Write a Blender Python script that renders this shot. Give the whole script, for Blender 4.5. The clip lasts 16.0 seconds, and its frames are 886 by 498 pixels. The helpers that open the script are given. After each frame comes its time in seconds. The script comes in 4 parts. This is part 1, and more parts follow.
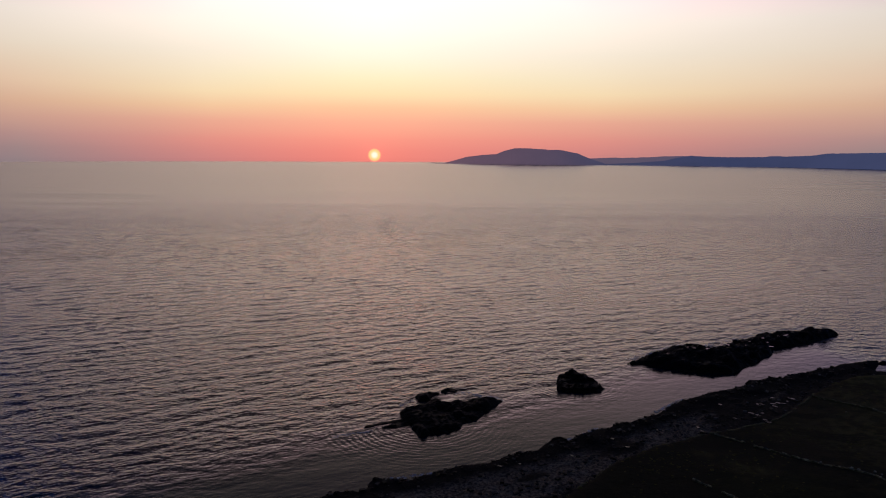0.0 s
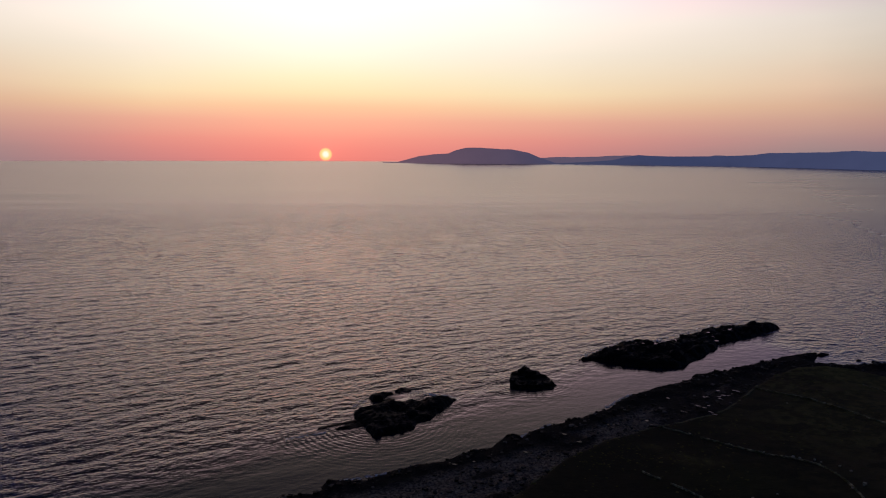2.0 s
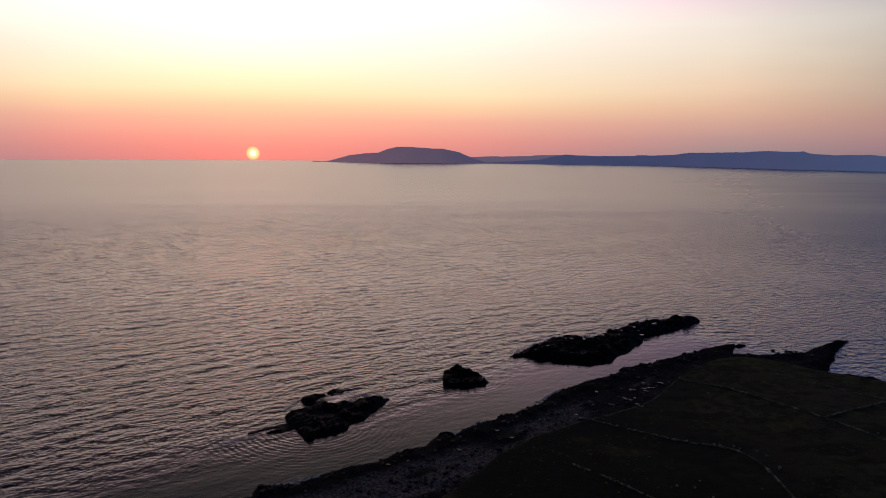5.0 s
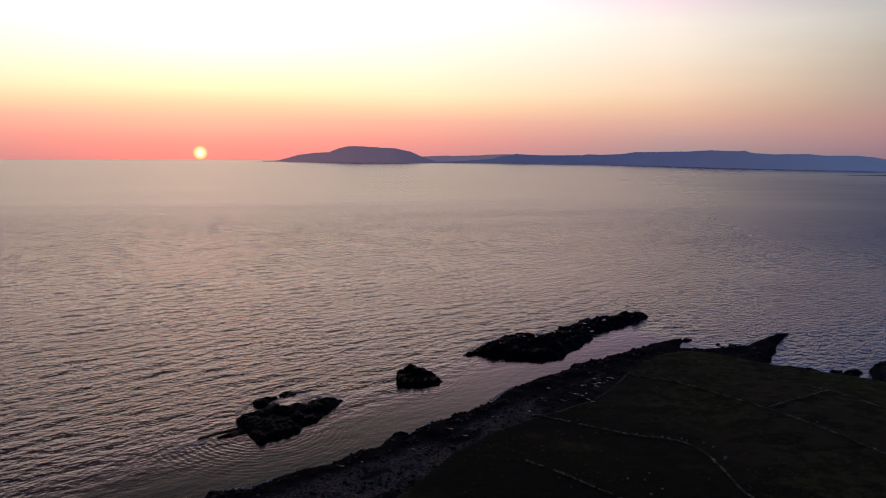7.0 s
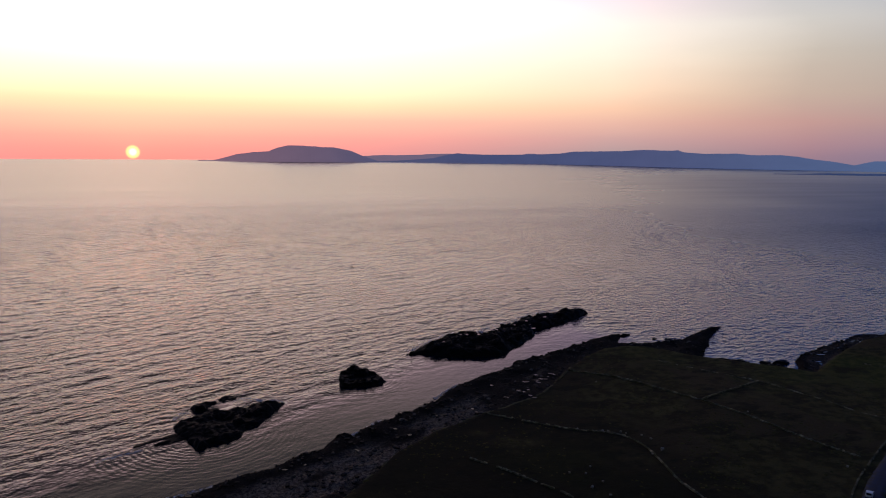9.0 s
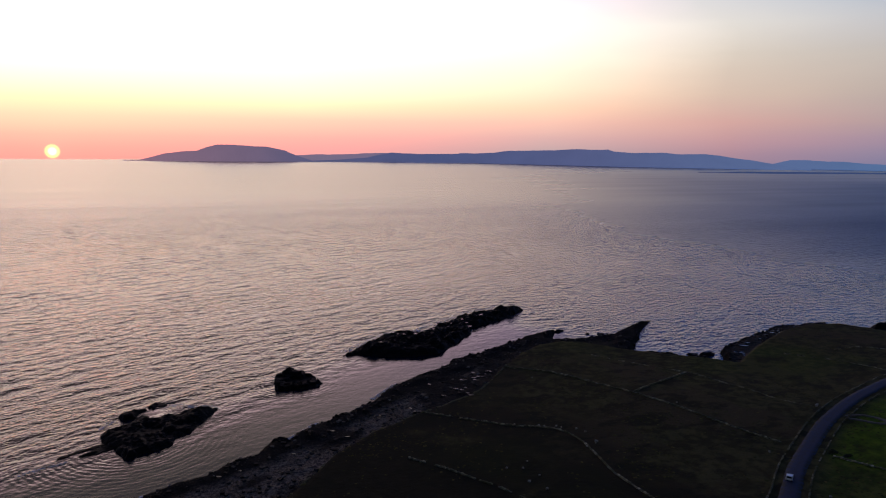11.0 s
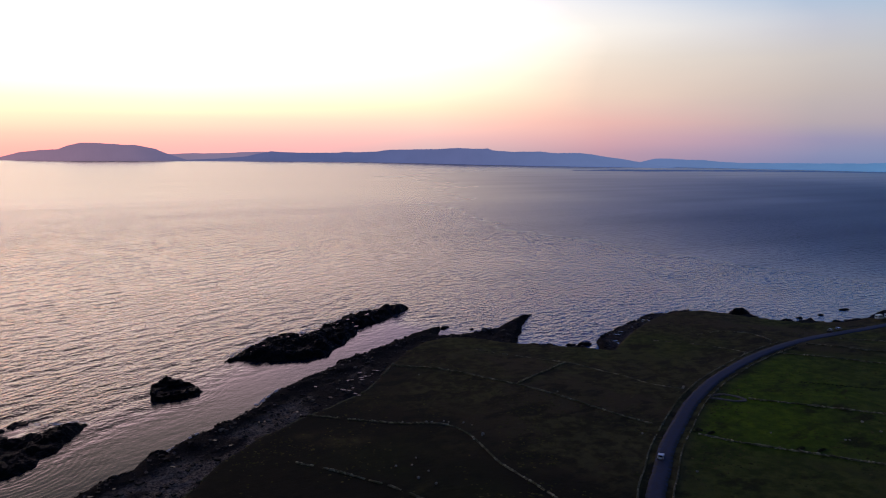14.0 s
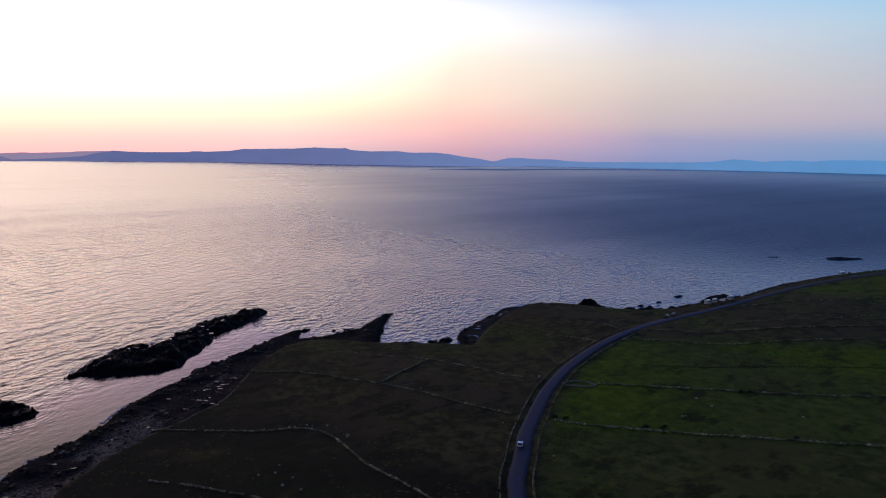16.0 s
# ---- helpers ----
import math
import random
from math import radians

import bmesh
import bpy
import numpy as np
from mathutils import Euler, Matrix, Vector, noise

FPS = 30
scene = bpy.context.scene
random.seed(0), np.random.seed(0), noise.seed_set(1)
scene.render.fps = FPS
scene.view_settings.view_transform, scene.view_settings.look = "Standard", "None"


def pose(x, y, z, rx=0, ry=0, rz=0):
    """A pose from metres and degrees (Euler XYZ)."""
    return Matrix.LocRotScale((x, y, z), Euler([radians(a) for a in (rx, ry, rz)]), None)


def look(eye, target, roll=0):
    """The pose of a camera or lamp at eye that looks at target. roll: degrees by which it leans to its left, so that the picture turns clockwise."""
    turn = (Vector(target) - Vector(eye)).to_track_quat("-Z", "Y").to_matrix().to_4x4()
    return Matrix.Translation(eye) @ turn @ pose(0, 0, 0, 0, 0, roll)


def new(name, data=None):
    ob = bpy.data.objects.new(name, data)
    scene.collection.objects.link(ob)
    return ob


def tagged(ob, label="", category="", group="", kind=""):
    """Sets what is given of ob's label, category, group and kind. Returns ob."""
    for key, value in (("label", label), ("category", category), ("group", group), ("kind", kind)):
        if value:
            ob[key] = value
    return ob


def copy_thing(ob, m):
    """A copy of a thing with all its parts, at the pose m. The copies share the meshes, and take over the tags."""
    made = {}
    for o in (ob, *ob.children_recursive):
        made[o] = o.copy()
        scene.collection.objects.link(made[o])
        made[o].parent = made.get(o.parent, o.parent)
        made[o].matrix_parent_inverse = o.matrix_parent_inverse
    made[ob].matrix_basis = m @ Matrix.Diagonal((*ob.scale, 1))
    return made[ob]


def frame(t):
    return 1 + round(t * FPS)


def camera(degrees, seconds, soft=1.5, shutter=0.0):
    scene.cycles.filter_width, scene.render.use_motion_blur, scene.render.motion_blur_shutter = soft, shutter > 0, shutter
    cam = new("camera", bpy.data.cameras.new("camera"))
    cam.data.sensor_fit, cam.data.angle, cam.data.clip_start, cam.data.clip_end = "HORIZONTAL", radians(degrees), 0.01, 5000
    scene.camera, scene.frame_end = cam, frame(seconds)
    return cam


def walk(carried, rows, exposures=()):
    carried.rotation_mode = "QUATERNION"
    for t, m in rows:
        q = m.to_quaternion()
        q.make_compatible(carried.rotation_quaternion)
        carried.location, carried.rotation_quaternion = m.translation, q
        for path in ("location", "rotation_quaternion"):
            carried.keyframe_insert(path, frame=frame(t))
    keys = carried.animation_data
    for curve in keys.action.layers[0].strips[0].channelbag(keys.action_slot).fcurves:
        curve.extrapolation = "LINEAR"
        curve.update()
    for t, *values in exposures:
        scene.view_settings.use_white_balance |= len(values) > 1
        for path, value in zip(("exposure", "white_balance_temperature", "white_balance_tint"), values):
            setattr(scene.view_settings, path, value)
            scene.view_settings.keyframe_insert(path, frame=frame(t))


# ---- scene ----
# ---------- camera: a drone that hovers and pans ----------
cam = camera(63.4, 16.0, soft=1.1)
EYE = (0.0, 0.0, 95.0)


def aim(yaw, pitch, roll):
    """The pose of the hovering camera; yaw to the right, all in degrees."""
    a, e = radians(yaw), radians(pitch)
    way = Vector((math.sin(a) * math.cos(e), math.cos(a) * math.cos(e), math.sin(e)))
    return look(EYE, Vector(EYE) + 100.0 * way, roll)


PATH = [
    (0.0, 0.00, -8.01, 0.37),
    (0.5, 0.59, -8.02, 0.37),
    (1.0, 1.68, -8.05, 0.40),
    (1.5, 2.88, -8.04, 0.39),
    (2.0, 3.81, -8.04, 0.43),
    (2.5, 4.64, -8.05, 0.54),
    (3.0, 5.46, -8.05, 0.53),
    (3.5, 6.44, -8.04, 0.43),
    (4.0, 7.40, -8.05, 0.50),
    (6.5, 12.21, -8.05, 0.56),
    (7.0, 13.16, -8.06, 0.58),
    (7.5, 14.16, -8.06, 0.60),
    (8.0, 15.25, -8.08, 0.60),
    (8.5, 16.54, -8.07, 0.63),
    (11.0, 22.99, -8.06, 0.67),
    (11.5, 24.47, -8.05, 0.68),
    (12.0, 26.04, -8.05, 0.71),
    (12.5, 27.57, -8.06, 0.75),
    (13.0, 29.02, -8.07, 0.73),
    (13.5, 30.64, -8.04, 0.74),
    (14.0, 32.29, -8.04, 0.74),
    (14.5, 34.04, -8.07, 0.80),
    (15.0, 37.10, -8.00, 0.90),
    (15.5, 40.33, -7.96, 0.90),
    (16.0, 43.53, -7.92, 0.85),
]
walk(cam, [(t, aim(a, e, r)) for t, a, e, r in PATH],
     exposures=[(0.0, -1.0), (4.0, -0.87), (8.0, -0.56), (11.0, -0.19), (14.0, 0.14), (16.0, 0.42)])

# ---------- world and sun ----------
SUN_AZ, SUN_EL = -5.46, 0.9
world = bpy.data.worlds.new("sunset")
scene.world = world
world.use_nodes = True


def node(tree, kind, inputs=()):
    """A node with its inputs: values, or sockets to link from."""
    n = tree.nodes.new(kind)
    for key, value in dict(inputs).items():
        if isinstance(value, bpy.types.NodeSocket):
            tree.links.new(value, n.inputs[key])
        else:
            n.inputs[key].default_value = value
    return n


def math_node(tree, op, a, b=None, c=None, clamp=False):
    ins = {0: a}
    if b is not None:
        ins[1] = b
    if c is not None:
        ins[2] = c
    n = node(tree, "ShaderNodeMath", ins)
    n.operation, n.use_clamp = op, clamp
    return n.outputs[0]


def ramp(tree, fac, stops, smooth=False):
    n = node(tree, "ShaderNodeValToRGB", {"Fac": fac})
    band = n.color_ramp
    band.interpolation = "EASE" if smooth else "LINEAR"
    while len(band.elements) < len(stops):
        band.elements.new(1.0)
    for e, (at, col) in zip(band.elements, stops):
        e.position = at
        e.color = (*col, 1.0) if len(col) == 3 else col
    return n.outputs["Color"]


def mix(tree, fac, a, b, kind="MIX"):
    n = node(tree, "ShaderNodeMix", {0: fac})
    n.data_type, n.blend_type = "RGBA", kind
    for k, v in ((6, a), (7, b)):
        if isinstance(v, bpy.types.NodeSocket):
            tree.links.new(v, n.inputs[k])
        else:
            n.inputs[k].default_value = (*v, 1.0)
    return n.outputs[2]


def smooth_range(tree, value, lo, hi):
    n = node(tree, "ShaderNodeMapRange", {0: value, 1: lo, 2: hi, 3: 0.0, 4: 1.0})
    n.interpolation_type = "SMOOTHSTEP"
    return n.outputs[0]


def noise_tex(t, vec, scale, detail=4.0, rough=0.55):
    return node(t, "ShaderNodeTexNoise", {"Vector": vec, "Scale": scale, "Detail": detail, "Roughness": rough}).outputs[0]


def stretched(t, vec, sx, sy, sz, turn=0.0):
    return node(t, "ShaderNodeMapping", {"Vector": vec, "Scale": (sx, sy, sz), "Rotation": (0, 0, radians(turn))}).outputs[0]


def build_sky():
    t = world.node_tree
    t.nodes.clear()
    d = node(t, "ShaderNodeTexCoord").outputs["Generated"]
    s = node(t, "ShaderNodeSeparateXYZ", {0: d})
    x, y, z = s.outputs
    el = math_node(t, "MULTIPLY", math_node(t, "ARCSINE", z), 57.2958)
    sx, sy = math.sin(radians(SUN_AZ)), math.cos(radians(SUN_AZ))
    along = math_node(t, "ADD", math_node(t, "MULTIPLY", x, sx), math_node(t, "MULTIPLY", y, sy))
    flat = math_node(t, "SQRT", math_node(t, "ADD", math_node(t, "MULTIPLY", x, x), math_node(t, "MULTIPLY", y, y)))
    turn = math_node(t, "MULTIPLY", math_node(t, "ARCCOSINE", math_node(t, "DIVIDE", along, flat)), 57.2958)
    fac = math_node(t, "SQRT", math_node(t, "DIVIDE", math_node(t, "ADD", el, 2.0), 92.0, clamp=True))

    # the glow falls off faster on the open-sea side of the sun
    side = math_node(t, "SUBTRACT", math_node(t, "MULTIPLY", x, sy), math_node(t, "MULTIPLY", y, sx))
    open_sea = math_node(t, "SUBTRACT", 1.0, smooth_range(t, side, -0.30, 0.05))
    open_sea = math_node(t, "MULTIPLY", open_sea, math_node(t, "SUBTRACT", 1.0, math_node(t, "MULTIPLY", math_node(t, "SUBTRACT", smooth_range(t, el, 3.0, 9.0), smooth_range(t, el, 12.0, 19.0)), 0.4)))
    dome = math_node(t, "MULTIPLY", turn, math_node(t, "ADD", 1.0, math_node(t, "MULTIPLY", open_sea, 0.45)))
    streaks = noise_tex(t, stretched(t, d, 3.0, 3.0, 14.0), 1.6, 4.0, 0.5)
    dome = math_node(t, "ADD", dome, math_node(t, "MULTIPLY", math_node(t, "SUBTRACT", streaks, 0.5), 4.0))
    # higher up the blue of the evening reaches closer to the sun
    dome = math_node(t, "ADD", dome, math_node(t, "MULTIPLY", smooth_range(t, el, 8.0, 18.0), 14.0))

    def column(stops):
        return ramp(t, fac, [(math.sqrt((e + 2.0) / 92.0), [v * 0.35 for v in col]) for e, col in stops])

    def between(lo, hi):
        n = node(t, "ShaderNodeMapRange", {0: dome, 1: lo, 2: hi, 3: 0.0, 4: 1.0})
        return n.outputs[0]
    # above 12 degrees, out of view, an added bright band lights the sea
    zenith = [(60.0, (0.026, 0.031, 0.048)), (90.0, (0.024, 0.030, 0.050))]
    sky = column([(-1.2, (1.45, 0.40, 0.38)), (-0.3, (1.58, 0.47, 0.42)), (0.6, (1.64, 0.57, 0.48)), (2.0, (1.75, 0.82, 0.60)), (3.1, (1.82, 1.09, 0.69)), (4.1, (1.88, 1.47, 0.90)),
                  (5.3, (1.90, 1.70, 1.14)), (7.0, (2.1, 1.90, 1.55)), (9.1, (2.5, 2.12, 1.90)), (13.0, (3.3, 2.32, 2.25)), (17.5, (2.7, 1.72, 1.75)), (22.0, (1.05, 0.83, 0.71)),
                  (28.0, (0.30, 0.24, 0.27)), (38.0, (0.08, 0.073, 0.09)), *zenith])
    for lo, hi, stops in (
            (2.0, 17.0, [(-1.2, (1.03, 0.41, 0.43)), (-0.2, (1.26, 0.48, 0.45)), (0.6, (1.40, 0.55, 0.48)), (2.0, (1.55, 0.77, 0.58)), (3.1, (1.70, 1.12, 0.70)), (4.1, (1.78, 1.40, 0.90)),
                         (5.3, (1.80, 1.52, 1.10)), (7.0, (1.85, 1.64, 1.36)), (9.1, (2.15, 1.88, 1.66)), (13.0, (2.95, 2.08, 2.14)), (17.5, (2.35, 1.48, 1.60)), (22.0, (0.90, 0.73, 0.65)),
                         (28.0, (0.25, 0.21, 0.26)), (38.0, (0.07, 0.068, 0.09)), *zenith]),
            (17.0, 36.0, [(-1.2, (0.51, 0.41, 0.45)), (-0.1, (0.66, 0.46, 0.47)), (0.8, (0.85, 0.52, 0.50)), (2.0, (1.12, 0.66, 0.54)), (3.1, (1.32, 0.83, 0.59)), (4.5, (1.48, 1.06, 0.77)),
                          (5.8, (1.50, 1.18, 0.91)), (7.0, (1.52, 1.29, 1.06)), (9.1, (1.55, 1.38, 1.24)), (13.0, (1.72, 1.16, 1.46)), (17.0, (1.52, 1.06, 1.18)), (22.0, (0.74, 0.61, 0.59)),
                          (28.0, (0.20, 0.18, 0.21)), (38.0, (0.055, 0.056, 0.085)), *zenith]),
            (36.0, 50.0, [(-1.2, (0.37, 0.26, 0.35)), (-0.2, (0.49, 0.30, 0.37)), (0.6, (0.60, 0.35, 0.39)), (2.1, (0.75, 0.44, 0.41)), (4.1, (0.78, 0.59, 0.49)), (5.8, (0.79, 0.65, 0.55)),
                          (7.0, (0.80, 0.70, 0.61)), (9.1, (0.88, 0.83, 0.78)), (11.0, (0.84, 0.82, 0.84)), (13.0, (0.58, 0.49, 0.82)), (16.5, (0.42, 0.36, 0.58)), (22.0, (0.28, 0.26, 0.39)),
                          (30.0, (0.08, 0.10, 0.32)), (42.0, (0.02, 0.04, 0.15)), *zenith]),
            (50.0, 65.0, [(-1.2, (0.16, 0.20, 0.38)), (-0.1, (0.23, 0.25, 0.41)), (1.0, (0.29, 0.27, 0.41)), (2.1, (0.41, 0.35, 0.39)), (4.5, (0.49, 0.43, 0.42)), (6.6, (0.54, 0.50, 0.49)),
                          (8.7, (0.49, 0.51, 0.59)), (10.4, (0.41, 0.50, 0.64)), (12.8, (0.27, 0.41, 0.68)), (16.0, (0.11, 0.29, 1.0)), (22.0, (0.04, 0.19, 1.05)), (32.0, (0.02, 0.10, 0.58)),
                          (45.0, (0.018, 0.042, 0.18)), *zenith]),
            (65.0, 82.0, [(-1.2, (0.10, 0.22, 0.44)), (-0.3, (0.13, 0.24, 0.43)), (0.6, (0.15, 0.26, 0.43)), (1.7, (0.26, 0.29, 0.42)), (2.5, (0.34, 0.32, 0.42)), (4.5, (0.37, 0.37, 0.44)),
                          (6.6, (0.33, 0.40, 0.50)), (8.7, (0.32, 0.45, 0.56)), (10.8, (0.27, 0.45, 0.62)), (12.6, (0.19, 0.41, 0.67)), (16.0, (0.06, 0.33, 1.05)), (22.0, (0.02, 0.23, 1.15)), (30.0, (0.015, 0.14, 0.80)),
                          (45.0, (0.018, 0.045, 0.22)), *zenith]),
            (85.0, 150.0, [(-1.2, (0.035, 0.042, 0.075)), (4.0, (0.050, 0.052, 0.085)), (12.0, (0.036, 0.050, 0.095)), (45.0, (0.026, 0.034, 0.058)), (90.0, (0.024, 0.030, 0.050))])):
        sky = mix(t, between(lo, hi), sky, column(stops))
    # the disc of the low sun and the glow round it
    away = math_node(t, "SQRT", math_node(t, "ADD", math_node(t, "POWER", turn, 2.0),
                                          math_node(t, "POWER", math_node(t, "ADD", el, 0.58), 2.0)))
    disc = math_node(t, "SUBTRACT", 1.0, smooth_range(t, away, 0.36, 0.56))
    glow = math_node(t, "POWER", 2.718, math_node(t, "MULTIPLY", away, -1.1))
    core = math_node(t, "SUBTRACT", 1.0, smooth_range(t, away, 0.10, 0.36))
    disc_col = mix(t, core, mix(t, disc, (0, 0, 0), (0.9, 0.55, 0.08)), (1.0, 0.95, 0.75))
    glow_col = mix(t, glow, (0, 0, 0), (0.30, 0.03, 0.02))
    out = node(t, "ShaderNodeOutputWorld")
    air = node(t, "ShaderNodeTexSky")
    air.sky_type, air.sun_disc, air.altitude = "NISHITA", False, 90.0
    air.sun_elevation, air.sun_rotation = radians(SUN_EL), radians(SUN_AZ)
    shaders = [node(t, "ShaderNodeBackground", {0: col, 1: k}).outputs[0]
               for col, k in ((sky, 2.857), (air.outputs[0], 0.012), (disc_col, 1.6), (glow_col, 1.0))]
    total = shaders[0]
    for sh in shaders[1:]:
        total = node(t, "ShaderNodeAddShader", {0: total, 1: sh}).outputs[0]
    t.links.new(total, out.inputs[0])


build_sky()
sun = new("sun", bpy.data.lights.new("sun", "SUN"))
sun.data.energy, sun.data.angle, sun.data.color = 0.006, radians(9.0), (1.0, 0.36, 0.30)
sun.matrix_world = look((0, 0, 0), (-math.sin(radians(SUN_AZ)) * math.cos(radians(SUN_EL)),
                                    -math.cos(radians(SUN_AZ)) * math.cos(radians(SUN_EL)), -math.sin(radians(SUN_EL))))


# ---------- numbers: noise, outlines, splines ----------
def lattice(ix, iy, seed):
    h = (ix.astype(np.int64) * 374761393 + iy.astype(np.int64) * 668265263 + seed * 974634777) & 0x7FFFFFFF
    h = ((h ^ (h >> 13)) * 1274126177) & 0x7FFFFFFF
    h = (h ^ (h >> 16)) & 0xFFFF
    return h / 65535.0 * 2.0 - 1.0


def soft_noise(x, y, seed=0):
    """Smooth noise from -1 to 1, one cell a metre."""
    ix, iy = np.floor(x), np.floor(y)
    fx, fy = x - ix, y - iy
    fx, fy = fx * fx * (3 - 2 * fx), fy * fy * (3 - 2 * fy)
    a, b = lattice(ix, iy, seed), lattice(ix + 1, iy, seed)
    c, d = lattice(ix, iy + 1, seed), lattice(ix + 1, iy + 1, seed)
    return (a + (b - a) * fx) * (1 - fy) + (c + (d - c) * fx) * fy


def fractal(x, y, size, octaves=4, seed=0, gain=0.5):
    total, amp, norm = 0.0, 1.0, 0.0
    for k in range(octaves):
        total = total + amp * soft_noise(x / size + 17.3 * k, y / size - 9.1 * k, seed + k)
        norm, size, amp = norm + amp, size / 2.03, amp * gain
    return total / norm


def smooth01(v, lo, hi):
    f = np.clip((v - lo) / (hi - lo), 0.0, 1.0)
    return f * f * (3 - 2 * f)


def inside_by(x, y, outline):
    """Metres inside the outline (negative outside), for arrays of places."""
    p = np.array(outline, float)
    q = np.roll(p, -1, axis=0)
    shape = np.shape(x)
    x, y = np.ravel(x), np.ravel(y)
    best, odd = np.full(x.shape, 1e18), np.zeros(x.shape, bool)
    for (ax, ay), (bx, by) in zip(p, q):
        dx, dy = bx - ax, by - ay
        f = np.clip(((x - ax) * dx + (y - ay) * dy) / max(dx * dx + dy * dy, 1e-9), 0, 1)
        best = np.minimum(best, (x - ax - f * dx) ** 2 + (y - ay - f * dy) ** 2)
        if ay != by:
            cross = ((ay > y) != (by > y)) & (x < (bx - ax) * (y - ay) / (by - ay) + ax)
            odd ^= cross
    return (np.sqrt(best) * np.where(odd, 1.0, -1.0)).reshape(shape)


def spline(points, step):
    """Places about step apart along a smooth line through the points."""
    p = [np.array(v, float) for v in points]
    p = [2 * p[0] - p[1], *p, 2 * p[-1] - p[-2]]
    line = []
    for a, b, c, d in zip(p, p[1:], p[2:], p[3:]):
        n = max(1, int(np.linalg.norm(c - b) / step))
        for k in range(n):
            u = k / n
            line.append(0.5 * (2 * b + (c - a) * u + (2 * a - 5 * b + 4 * c - d) * u * u + (3 * b - a - 3 * c + d) * u ** 3))
    line.append(p[-2])
    return np.array(line)


def graded(lo, fine_lo, fine_hi, hi, step, growth=1.12):
    """Grid lines: even between fine_lo and fine_hi, wider and wider outside."""
    core = list(np.arange(fine_lo, fine_hi + step * 0.5, step))
    up, s = core[-1], step
    while up < hi:
        s *= growth
        up = min(up + s, hi)
        core.append(up)
    down, s, low = core[0], step, []
    while down > lo:
        s *= growth
        down = max(down - s, lo)
        low.append(down)
    return np.array(low[::-1] + core)


def sheet(name, xs, ys, z, material, keep=None, layers=(), place=None):
    """A mesh over the grid lines xs and ys, with heights z; layers: named values for the material."""
    gx, gy = place or np.meshgrid(xs, ys)
    n, m = len(xs), len(ys)
    verts = np.stack([gx.ravel(), gy.ravel(), z.ravel()], 1)
    i = (np.arange(m - 1)[:, None] * n + np.arange(n - 1)[None, :]).ravel()
    quads = np.stack([i, i + 1, i + n + 1, i + n] if place is None else [i + n, i + n + 1, i + 1, i], 1)
    layers = [(k, np.ravel(v)) for k, v in layers]
    if keep is not None:
        k = np.ravel(keep)
        quads = quads[k[quads].any(1)]
        used = np.unique(quads)
        back = np.zeros(len(verts), int)
        back[used] = np.arange(len(used))
        verts, quads, layers = verts[used], back[quads], [(k2, v[used]) for k2, v in layers]
    me = bpy.data.meshes.new(name)
    me.vertices.add(len(verts))
    me.vertices.foreach_set("co", verts.ravel())
    me.loops.add(quads.size)
    me.loops.foreach_set("vertex_index", quads.ravel().astype(np.int32))
    me.polygons.add(len(quads))
    me.polygons.foreach_set("loop_start", np.arange(0, quads.size, 4, dtype=np.int32))
    me.polygons.foreach_set("use_smooth", np.ones(len(quads), bool))
    for k, v in layers:
        me.attributes.new(k, "FLOAT", "POINT").data.foreach_set("value", v.astype(np.float32))
    me.update(calc_edges=True)
    me.materials.append(material)
    return new(name, me)


def part(name, bm, material, parent=None, label=""):
    """Links a bmesh as one mesh object, under a thing if one is given."""
    me = bpy.data.meshes.new(name)
    bm.to_mesh(me)
    bm.free()
    me.materials.append(material)
    ob = new(name, me)
    if parent is not None:
        ob.parent = parent
    return tagged(ob, label)


# ---------- materials ----------
def material(name):
    m = bpy.data.materials.new(name)
    m.use_nodes = True
    t = m.node_tree
    return m, t, t.nodes["Principled BSDF"]


def world_place(t):
    return node(t, "ShaderNodeNewGeometry").outputs["Position"]


def layer(t, name):
    n = node(t, "ShaderNodeAttribute")
    n.attribute_name = name
    return n.outputs["Fac"]


def relief(t, shader, height, strength, distance):
    b = node(t, "ShaderNodeBump", {"Height": height, "Strength": strength, "Distance": distance})
    t.links.new(b.outputs[0], shader.inputs["Normal"])


